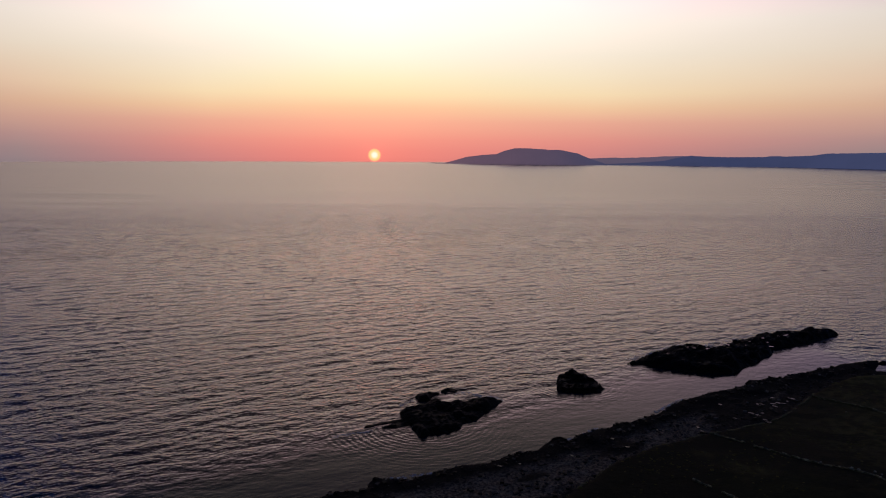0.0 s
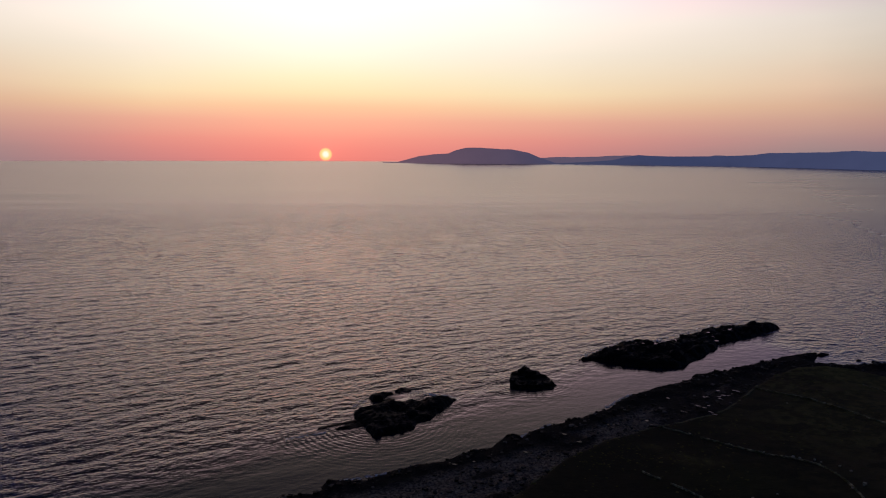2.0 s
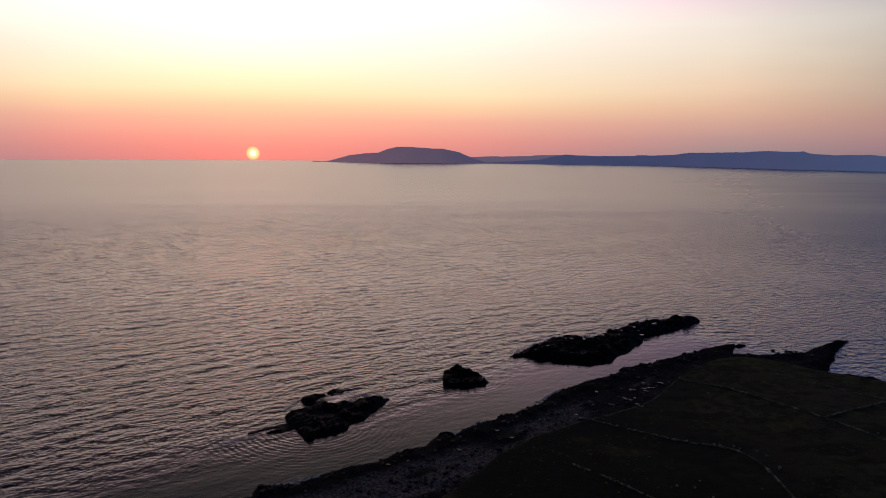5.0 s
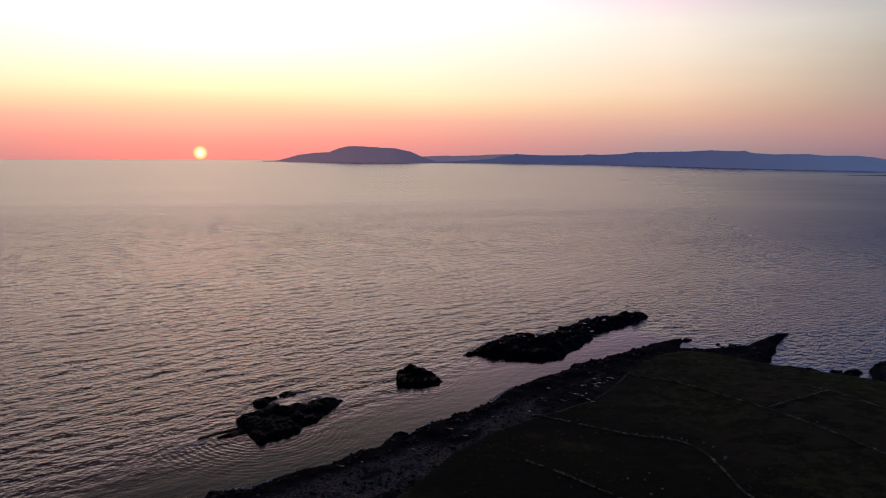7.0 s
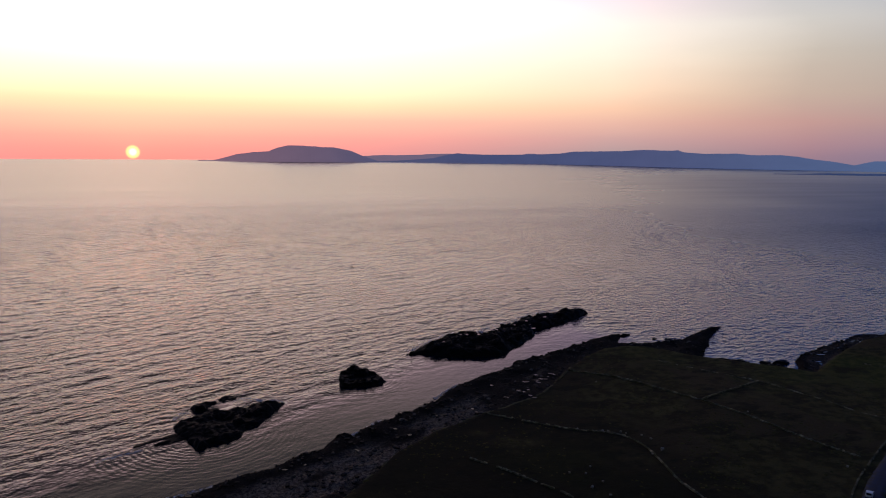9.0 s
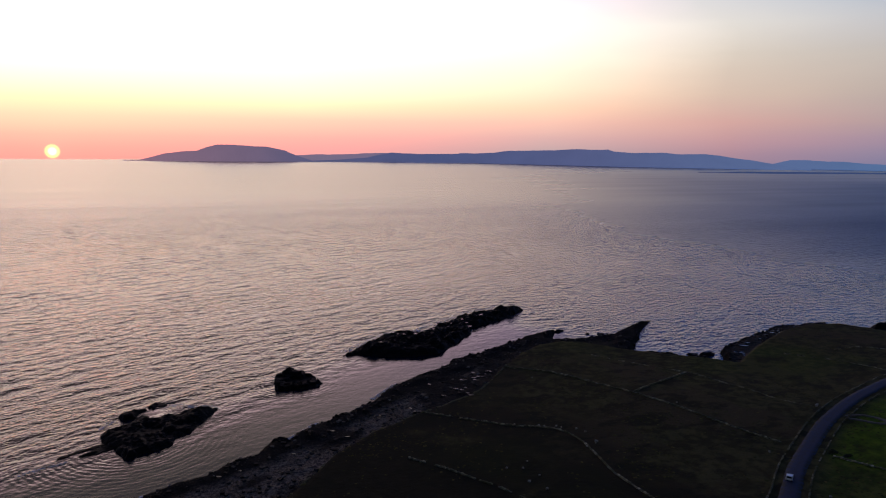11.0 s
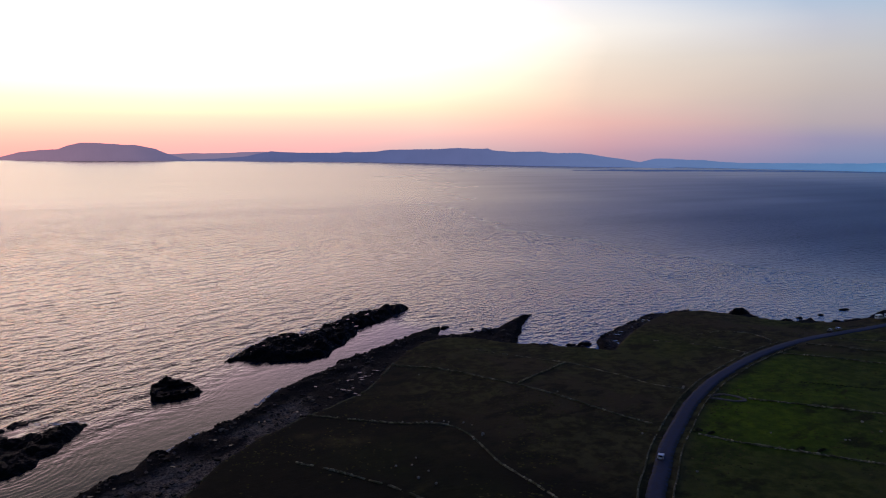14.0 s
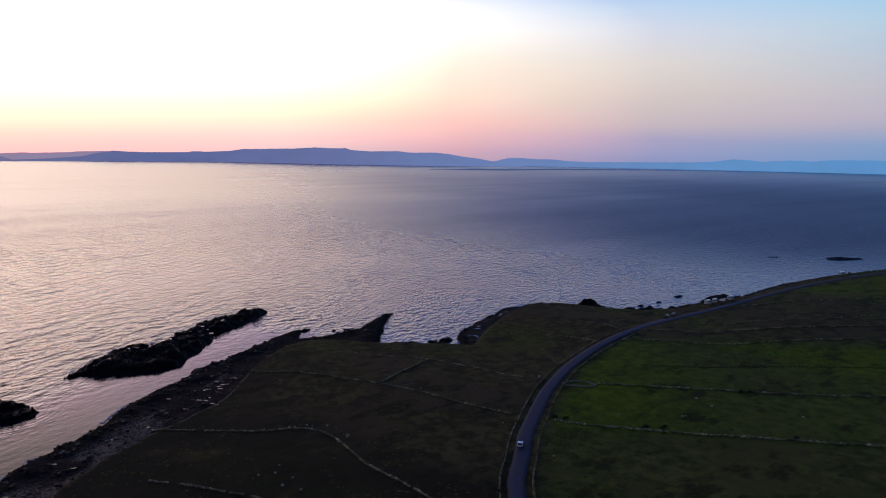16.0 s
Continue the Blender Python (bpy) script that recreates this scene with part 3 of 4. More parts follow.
# ---------- far hills ----------
def build_hills(name, label, ridge, shore, depth, haze=0.0, seed=0, near=0.0):
    """ridge: bearings and heights in degrees as the skyline shows them from the drone; shore: metres to the waterline."""
    az = np.arange(ridge[0][0], ridge[-1][0] + 0.01, 0.06)
    top = np.interp(az, [p[0] for p in ridge], [p[1] for p in ridge])
    top = top + 0.034 * fractal(az, az * 0 + seed, 0.7, 5, seed, 0.6) * smooth01(top, -1.15, -0.7)
    start = np.interp(az, [p[0] for p in shore], [p[1] for p in shore])
    rows = np.array([0.0, 0.0, 0.12, 0.3, 0.55, 0.8, 1.0, 1.25, 1.5])
    rise = np.array([-0.15, 0.02, 0.28, 0.50, 0.74, 0.91, 1.0, 0.7, 0.0])
    u, v = np.meshgrid(np.arange(len(az)), np.arange(len(rows)))
    dist = start[u] + rows[v] * depth
    crest = EYE[2] + (start + depth) * np.tan(np.radians(top))
    crest = np.maximum(crest, 1.0)
    z = crest[u] * rise[v] + 0.10 * crest[u] * fractal(az[u] * 6, v * 1.3, 1.0, 3, seed + 5) * ((v > 1) & (v < 6))
    z[0], z[-1] = -8.0, -8.0
    x, y = dist * np.sin(np.radians(az[u])), dist * np.cos(np.radians(az[u]))
    n = len(az)
    faces = [(j * n + i, j * n + i + 1, (j + 1) * n + i + 1, (j + 1) * n + i) for j in range(len(rows) - 1) for i in range(n - 1)]
    me = bpy.data.meshes.new(name)
    me.from_pydata(np.stack([x.ravel(), y.ravel(), z.ravel()], 1).tolist(), [], faces)
    me.polygons.foreach_set("use_smooth", np.ones(len(faces), bool))
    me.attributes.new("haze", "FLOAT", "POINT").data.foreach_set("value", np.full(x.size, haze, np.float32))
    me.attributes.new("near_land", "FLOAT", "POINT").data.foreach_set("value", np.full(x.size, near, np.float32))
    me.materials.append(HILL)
    return tagged(new(name, me), label, "hills", kind="structure")


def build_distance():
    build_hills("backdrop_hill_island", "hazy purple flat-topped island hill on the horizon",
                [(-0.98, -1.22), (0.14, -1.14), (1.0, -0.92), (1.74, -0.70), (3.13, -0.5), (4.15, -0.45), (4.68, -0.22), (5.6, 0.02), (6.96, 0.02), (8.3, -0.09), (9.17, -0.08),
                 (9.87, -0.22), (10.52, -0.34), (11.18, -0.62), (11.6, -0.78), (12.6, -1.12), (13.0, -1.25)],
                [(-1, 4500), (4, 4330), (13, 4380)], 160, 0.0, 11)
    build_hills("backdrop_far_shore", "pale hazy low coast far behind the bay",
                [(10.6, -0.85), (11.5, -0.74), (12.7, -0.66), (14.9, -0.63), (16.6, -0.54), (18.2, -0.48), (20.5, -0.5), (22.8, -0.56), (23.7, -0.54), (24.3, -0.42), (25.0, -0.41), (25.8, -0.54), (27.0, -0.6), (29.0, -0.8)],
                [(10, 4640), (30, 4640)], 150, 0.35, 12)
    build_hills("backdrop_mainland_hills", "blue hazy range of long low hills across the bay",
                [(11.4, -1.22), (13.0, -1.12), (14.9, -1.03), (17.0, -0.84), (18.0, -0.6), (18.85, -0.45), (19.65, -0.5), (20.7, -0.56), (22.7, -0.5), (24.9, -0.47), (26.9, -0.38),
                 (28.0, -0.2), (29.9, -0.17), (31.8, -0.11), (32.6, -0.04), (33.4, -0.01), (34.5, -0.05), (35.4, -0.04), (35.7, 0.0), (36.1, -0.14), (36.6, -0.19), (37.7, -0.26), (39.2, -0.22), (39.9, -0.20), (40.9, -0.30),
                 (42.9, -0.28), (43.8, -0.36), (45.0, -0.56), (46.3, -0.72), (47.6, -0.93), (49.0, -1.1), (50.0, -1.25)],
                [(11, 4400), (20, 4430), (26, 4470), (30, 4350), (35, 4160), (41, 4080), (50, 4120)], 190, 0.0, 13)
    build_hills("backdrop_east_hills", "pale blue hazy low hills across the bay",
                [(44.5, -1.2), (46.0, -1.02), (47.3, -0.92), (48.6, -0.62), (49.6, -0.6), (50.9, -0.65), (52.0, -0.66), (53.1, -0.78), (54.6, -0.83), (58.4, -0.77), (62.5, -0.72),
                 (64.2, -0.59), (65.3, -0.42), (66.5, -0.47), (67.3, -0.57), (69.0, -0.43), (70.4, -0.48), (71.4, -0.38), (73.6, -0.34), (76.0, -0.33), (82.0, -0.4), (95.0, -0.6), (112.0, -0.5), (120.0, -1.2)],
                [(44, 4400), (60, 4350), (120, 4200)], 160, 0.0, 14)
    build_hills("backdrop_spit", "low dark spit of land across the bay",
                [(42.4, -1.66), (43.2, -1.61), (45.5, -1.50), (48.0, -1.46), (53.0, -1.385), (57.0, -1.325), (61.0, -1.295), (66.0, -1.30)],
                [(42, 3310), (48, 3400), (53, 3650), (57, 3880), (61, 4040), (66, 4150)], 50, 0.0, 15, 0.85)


# ---------- road and walls ----------
def build_road():
    line = ROAD_LINE
    way = np.gradient(line, axis=0)
    way /= np.linalg.norm(way, axis=1)[:, None]
    side = np.stack([way[:, 1], -way[:, 0]], 1)
    offs, drops, edge = (-2.5, -2.3, -1.1, 0, 1.1, 2.3, 2.5), (-0.25, 0.0, 0.05, 0.08, 0.05, 0.0, -0.25), (1, 1, 0.15, 0.35, 0.15, 1, 1)
    zs = land(line[:, 0], line[:, 1])[0]
    z0 = np.minimum(6.68, np.maximum(zs, 3.0) + 0.3)
    z0 = np.convolve(np.pad(z0, 6, mode="edge"), np.ones(13) / 13, "valid")
    verts, faces, val = [], [], []
    for p, s, z in zip(line, side, z0):
        for o, d, e in zip(offs, drops, edge):
            wob = 0.12 * math.sin(p[0] * 0.9 + o) if abs(o) > 2 else 0
            verts.append((p[0] + s[0] * (o + wob), p[1] + s[1] * (o + wob), z + d))
            val.append(max(e, min(1.0, max(0.0, (p[0] - 415) / 60))))
    k = len(offs)
    for i in range(len(line) - 1):
        for j in range(k - 1):
            faces.append((i * k + j, i * k + j + 1, (i + 1) * k + j + 1, (i + 1) * k + j))
    me = bpy.data.meshes.new("road")
    me.from_pydata(verts, [], faces)
    me.attributes.new("edge", "FLOAT", "POINT").data.foreach_set("value", np.array(val, np.float32))
    me.polygons.foreach_set("use_smooth", np.ones(len(faces), bool))
    me.materials.append(ASPHALT)
    return tagged(new("road", me), "narrow grey-blue asphalt coast road curving through fields", "road", kind="structure"), z0, side


def add_stone(bm, cx, cy, cz, sx, sy, sz, turn, rng):
    """A rough block with eight jittered corners."""
    c, s = math.cos(turn), math.sin(turn)
    vs = []
    for k in range(8):
        x = (sx if k & 1 else -sx) * rng.uniform(0.75, 1.0)
        y = (sy if k & 2 else -sy) * rng.uniform(0.75, 1.0)
        z = (sz if k & 4 else -sz) * rng.uniform(0.8, 1.0)
        vs.append(bm.verts.new((cx + c * x - s * y, cy + s * x + c * y, cz + z)))
    for f in ((0, 2, 3, 1), (4, 5, 7, 6), (0, 1, 5, 4), (2, 6, 7, 3), (0, 4, 6, 2), (1, 3, 7, 5)):
        bm.faces.new([vs[i] for i in f])


def stone_wall(points, label, height=1.0, thick=0.45, gaps=0.0, seed=0, stone=None):
    """A dry-stone field wall of loose blocks along a line."""
    rng = random.Random(seed)
    line = spline(points, 0.62)
    zs = land(line[:, 0], line[:, 1])[0]
    bm = bmesh.new()
    skip = 0
    for i in range(len(line) - 1):
        if skip > 0:
            skip -= 1
            continue
        if rng.random() < gaps:
            skip = rng.randint(1, 6)
        (x, y), (x2, y2) = line[i], line[i + 1]
        turn = math.atan2(y2 - y, x2 - x)
        h = height * rng.uniform(0.62, 1.2)
        low = zs[i] - 0.15
        courses = 2
        for k in range(courses):
            w = thick * (1.15 - 0.22 * k)
            jx, jy = rng.uniform(-0.08, 0.08), rng.uniform(-0.08, 0.08)
            add_stone(bm, x + jx, y + jy, low + h * (k + 0.5) / courses, 0.34 * rng.uniform(0.8, 1.15), w * rng.uniform(0.85, 1.1),
                      0.56 * h / courses, turn + rng.uniform(-0.15, 0.15), rng)
    return tagged(part("stone_wall", bm, stone or WALLSTONE), label, "stone wall", group="field walls")


# ---------- rocks in the sea ----------
def sea_rock(name, outline, top, label, category="rock", seed=0, step=0.7, edge=1.6, tilt=(0, 0), mat=None, base=0.0, rough=1.0, bed=0.45):
    """A craggy rock that rises out of the water over an outline."""
    p = np.array(outline, float)
    lo, hi = p.min(0) - 4, p.max(0) + 4
    xs, ys = np.arange(lo[0], hi[0], step), np.arange(lo[1], hi[1], step)
    gx, gy = np.meshgrid(xs, ys)
    size = min(hi - lo)
    d = inside_by(gx, gy, outline) + min(1.8, size * 0.09) * fractal(gx, gy, min(6.0, size * 0.4), 4, seed, 0.6)
    crag = fractal(gx, gy, min(8.0, size * 0.45), 5, seed + 9, 0.6)
    slab = np.abs(fractal(gx * 0.7 + gy * 0.4, gy * 0.7 - gx * 0.4, 5.0, 3, seed + 15))
    mid = p.mean(0)
    lean = 1 + tilt[0] * (gx - mid[0]) + tilt[1] * (gy - mid[1])
    z = top * lean * (1 - np.exp(-np.maximum(d, 0) / edge)) * (0.85 + 0.6 * rough * crag - 0.5 * rough * slab) + 0.35 * fractal(gx, gy, 1.8, 3, seed + 30) * (d > 0)
    z = np.floor(z / bed + 0.3 * crag) * bed * 0.55 + z * 0.45
    z = np.where(d > 0, np.maximum(z, 0.1) + 0.15, 0.9 * d) + base
    ob = sheet(name, xs, ys, z, mat or ROCK, keep=z > base - 1.6)
    me = ob.data
    me.polygons.foreach_set("use_smooth", np.zeros(len(me.polygons), bool))
    return tagged(ob, label, category)


def build_rocks():
    sea_rock("rock_islet", [(-15.2, 249.5), (-12, 253), (-7, 255), (-2, 259), (4, 260), (14, 261), (23, 262), (18, 252), (12.5, 243.5), (6.4, 236),
                            (1.5, 229.5), (-4, 229.5), (-7, 227), (-10.5, 236), (-14.5, 242.5)], 2.9, "black craggy wet rock islet in the shallows", seed=1, step=0.45, edge=1.1, rough=1.3)
    sea_rock("rock_skerry", [(-11, 265.5), (-8, 268.5), (-4, 270.3), (-1.3, 270.6), (-0.6, 268.8), (-3, 267.4), (-4.2, 265), (-4.6, 262.2), (-8.8, 261.8)], 1.6,
             "small black ragged rock curving round a still pool", seed=2, edge=0.8, step=0.4, rough=1.7)
    sea_rock("rock_skerry", [(-0.9, 271.4), (1, 274.6), (4, 275.4), (6.6, 273.2), (5, 271.4), (2.5, 271.8), (1.2, 269.8)], 1.3, "small black wet rock beside the islet", seed=3, edge=0.8, step=0.4, rough=1.7)
    sea_rock("rock_skerry", [(-3.9, 262.3), (-2.4, 263.6), (-0.6, 262.6), (-1.4, 261.0), (-3.4, 260.6)], 0.7, "small black wet rock beside the islet", seed=41, edge=0.6, step=0.3, rough=1.5)
    sea_rock("rock_skerry", [(-26.0, 235.9), (-20, 239.0), (-13.4, 242.6), (-13.0, 241.7), (-19.6, 238.2), (-26.0, 235.1)], 0.3, "thin black rib of rock awash beside the islet", seed=42, edge=0.5, step=0.35, rough=1.2)
    sea_rock("rock_skerry", [(-21.5, 234.8), (-16, 238.8), (-11, 241), (-11.5, 237), (-15.5, 234.6), (-20, 233)], 0.9, "low flat black rock awash beside the islet", seed=4, edge=1.5, step=0.5)
    sea_rock("sea_rock", [(46.8, 276.5), (47.4, 284), (49.5, 290), (54, 294), (59.5, 292), (64, 285), (64.2, 276.5), (61.5, 272.8), (53, 272), (47.4, 273.8)], 2.3,
             "lone black rock standing in calm water", seed=5, edge=0.35, step=0.3, rough=2.3, bed=1.2)
    long_rock = sea_rock("rock_island", [(83, 310.5), (97, 323), (111, 334), (123, 338), (128, 332), (146, 346), (165, 359.5), (183, 366), (203.5, 370.5),
                             (205.5, 364), (184, 347), (171.5, 341), (159, 337), (155, 327.5), (140, 311), (124, 297.5), (110, 298), (99, 303), (91, 309)], 4.0,
             "long low black rock island just off the shore", seed=6, edge=1.6, step=0.5, rough=1.2)
    wet = random.Random(5)
    for k in range(34):
        u = wet.random()
        rock_pool(long_rock, 96 + 100 * u + wet.gauss(0, 4), 314 + 48 * u + wet.gauss(0, 5), 0.3 + 0.7 * wet.random() ** 2, k)
    spots = [((365, 253.5), 6.0, 4.4, 4), ((243, 252), 3.0, 2.0, 5), ((236, 255), 2.0, 1.3, 6), ((222, 297.5), 1.6, 1.0, 7), ((218, 302), 1.5, 0.9, 8), ((211, 304), 1.0, 0.6, 9),
             ((226, 259.5), 2.2, 1.1, 10), ((218, 263), 2.0, 1.0, 11), ((379, 232), 3.2, 1.6, 12), ((391, 226), 3.0, 1.5, 13), ((402, 216), 2.6, 1.4, 14),
             ((438, 232), 2.4, 0.8, 15), ((455, 214), 3.5, 1.5, 16), ((371, 241), 1.6, 0.8, 17), ((392, 233), 2.0, 0.7, 18), ((411, 231), 1.4, 0.6, 19),
             ((37.5, 221.5), 2.0, 1.6, 20), ((128, 283.5), 2.4, 1.4, 21), ((200, 314), 2.0, 1.2, 22)]
    for (x, y), r, h, seed in spots:
        rng = random.Random(seed)
        ring = [(x + r * rng.uniform(0.8, 1.3) * 1.35 * math.cos(a), y + r * rng.uniform(0.7, 1.1) * math.sin(a)) for a in np.arange(0, 6.28, 0.7)]
        sea_rock("shore_rock", ring, h * 1.25, "dark wet boulder at the edge of the shore", seed=seed + 50, edge=max(0.6, r * 0.35), step=max(0.35, r * 0.13), base=max(0.0, height_at(x, y) - 0.4))
    for ring, seed in (([(700, 226), (712, 234), (726, 229), (738, 211), (730, 207), (716, 212), (704, 221)], 31), ([(671, 270), (676, 270), (681, 264), (676, 263)], 32)):
        sea_rock("reef", ring, 1.6, "low black reef awash off the far shore", "reef", seed=seed, edge=3.0, step=0.9)


def rock_pool(rock, x, y, r, seed):
    """A pool of rain and spray in a hollow of a rock."""
    rng = random.Random(seed)
    near = [v.co.z for v in rock.data.vertices if abs(v.co.x - x) < 1.0 and abs(v.co.y - y) < 1.0]
    if not near:
        return None
    z = sorted(near)[len(near) * 3 // 4] + 0.05
    bm = bmesh.new()
    rim, low = [], []
    for k in range(12):
        a = 2 * math.pi * k / 12
        q = r * rng.uniform(0.6, 1.1)
        px, py = x + q * 1.5 * math.cos(a), y + q * 0.9 * math.sin(a)
        rim.append(bm.verts.new((px, py, z)))
        low.append(bm.verts.new((px, py, z - 0.8)))
    bm.faces.new(rim)
    for k in range(12):
        bm.faces.new((rim[k], low[k], low[(k + 1) % 12], rim[(k + 1) % 12]))
    return tagged(part("rock_pool", bm, STILL), "tiny bright pool of water on a black rock", "rock pool", group="rock pools")


def build_shore_stones():
    """Loose boulders and cobbles along the tide line."""
    rng = random.Random(12)
    bm = bmesh.new()
    pts = []
    for a, b in zip(COAST[5:72], COAST[6:73]):
        n = int(math.hypot(b[0] - a[0], b[1] - a[1]) * 2.0)
        for _ in range(n):
            u = rng.random()
            nx, ny = b[1] - a[1], a[0] - b[0]
            k = math.hypot(nx, ny) + 1e-6
            o = abs(rng.gauss(0, 3.0)) - 0.5
            pts.append((a[0] + (b[0] - a[0]) * u + nx / k * o, a[1] + (b[1] - a[1]) * u + ny / k * o))
    arr = np.array(pts)
    z, sea, d, f, way, ledge = land(arr[:, 0], arr[:, 1])
    for (x, y), zz, dd, ff in zip(pts, z, d, f):
        if dd < 0.2 or ff > 0.5:
            continue
        s = 0.13 + 0.45 * rng.random() ** 4
        add_stone(bm, x, y, zz + s * 0.25, s * rng.uniform(0.8, 1.5), s, s * rng.uniform(0.5, 0.9), rng.uniform(0, 3.14), rng)
    ob = part("shore_stones", bm, ROCK)
    return tagged(ob, "dark loose boulders and cobbles along the tide line", "stones", kind="stuff")


def build_beach_stones():
    """Pebbles and weedy boulders strewn over the beach below the bank."""
    rng = random.Random(44)
    spot = np.random.RandomState(45)
    x, y = spot.uniform(-45, 345, 42000), spot.uniform(165, 300, 42000)
    z, sea, d, f, way, ledge = land(x, y)
    drift = fractal(x * 0.83 + y * 0.56, (y * 0.83 - x * 0.56) * 2.2, 9.0, 3, 401)
    ok = (d > 2.5) & (f < -0.3) & (spot.rand(len(x)) < np.clip(0.45 + 1.2 * drift, 0.05, 1.0))
    bm = bmesh.new()
    for px, py, pz in list(zip(x[ok], y[ok], z[ok]))[:6500]:
        s = 0.10 + 0.55 * rng.random() ** 5
        add_stone(bm, px, py, pz + s * 0.2, s * rng.uniform(0.8, 1.6), s, s * rng.uniform(0.45, 0.8), rng.uniform(0, 3.14), rng)
    return tagged(part("beach_stones", bm, PEBBLE), "grey pebbles and dark boulders strewn over the beach", "stones", kind="stuff")


def build_tufts():
    """Tussocks of rough grass over the fields."""
    rng = np.random.RandomState(31)
    x, y = rng.uniform(0, 470, 60000), rng.uniform(95, 290, 60000)
    z, sea, d, f, way, ledge = land(x, y)
    dense = fractal(x, y, 22.0, 4, 140)
    keep = (f > 1.0) & (way > 4.5) & (rng.rand(len(x)) < np.clip(0.25 + 1.3 * dense, 0.03, 0.9)) & (np.hypot(x, y) < 480)
    x, y, z = x[keep][:15000], y[keep][:15000], z[keep][:15000]
    n = len(x)
    r, h = rng.uniform(0.4, 1.2, n), rng.uniform(0.04, 0.16, n)
    verts, faces = np.zeros((n, 7, 3)), []
    for k in range(6):
        a = k * math.pi / 3 + rng.uniform(-0.3, 0.3, n)
        q = r * rng.uniform(0.7, 1.2, n)
        verts[:, k] = np.stack([x + q * np.cos(a), y + q * np.sin(a), z - 0.15], 1)
    verts[:, 6] = np.stack([x + r * rng.uniform(-0.3, 0.3, n), y + r * rng.uniform(-0.4, 0.4, n), z + h], 1)
    for i in range(n):
        b = i * 7
        faces += [(b + k, b + (k + 1) % 6, b + 6) for k in range(6)]
    me = bpy.data.meshes.new("grass_tussocks")
    me.from_pydata(verts.reshape(-1, 3).tolist(), [], faces)
    me.materials.append(TUFT)
    return tagged(new("grass_tussocks", me), "dry olive and brown grass tussocks over the fields", "grass", kind="stuff")


STILL = plain_material("still_water", (0.012, 0.014, 0.018), 0.05, 0.0, 3.0, 0.2, 0.5)


def tide_pool(x, y, a, b, turn, seed):
    """A shallow pool of still water among the rocks, with an uneven rim."""
    rng = random.Random(seed)
    bm = bmesh.new()
    n = 18
    z = height_at(x, y) + 0.12
    rim, low = [], []
    for k in range(n):
        t = 2 * math.pi * k / n
        q = rng.uniform(0.65, 1.15)
        px, py = a * q * math.cos(t), b * q * math.sin(t)
        qx, qy = x + px * math.cos(turn) - py * math.sin(turn), y + px * math.sin(turn) + py * math.cos(turn)
        rim.append(bm.verts.new((qx, qy, z)))
        low.append(bm.verts.new((qx, qy, z - 0.9)))
    bm.faces.new(rim)
    for k in range(n):
        bm.faces.new((rim[k], low[k], low[(k + 1) % n], rim[(k + 1) % n]))
    return tagged(part("tide_pool", bm, STILL), "small still tide pool reflecting the sky among dark rocks", "tide pool", group="tide pools")


build_ground()
build_sea()
build_distance()
road, ROAD_Z, ROAD_SIDE = build_road()
build_rocks()
build_shore_stones()
build_beach_stones()
build_tufts()

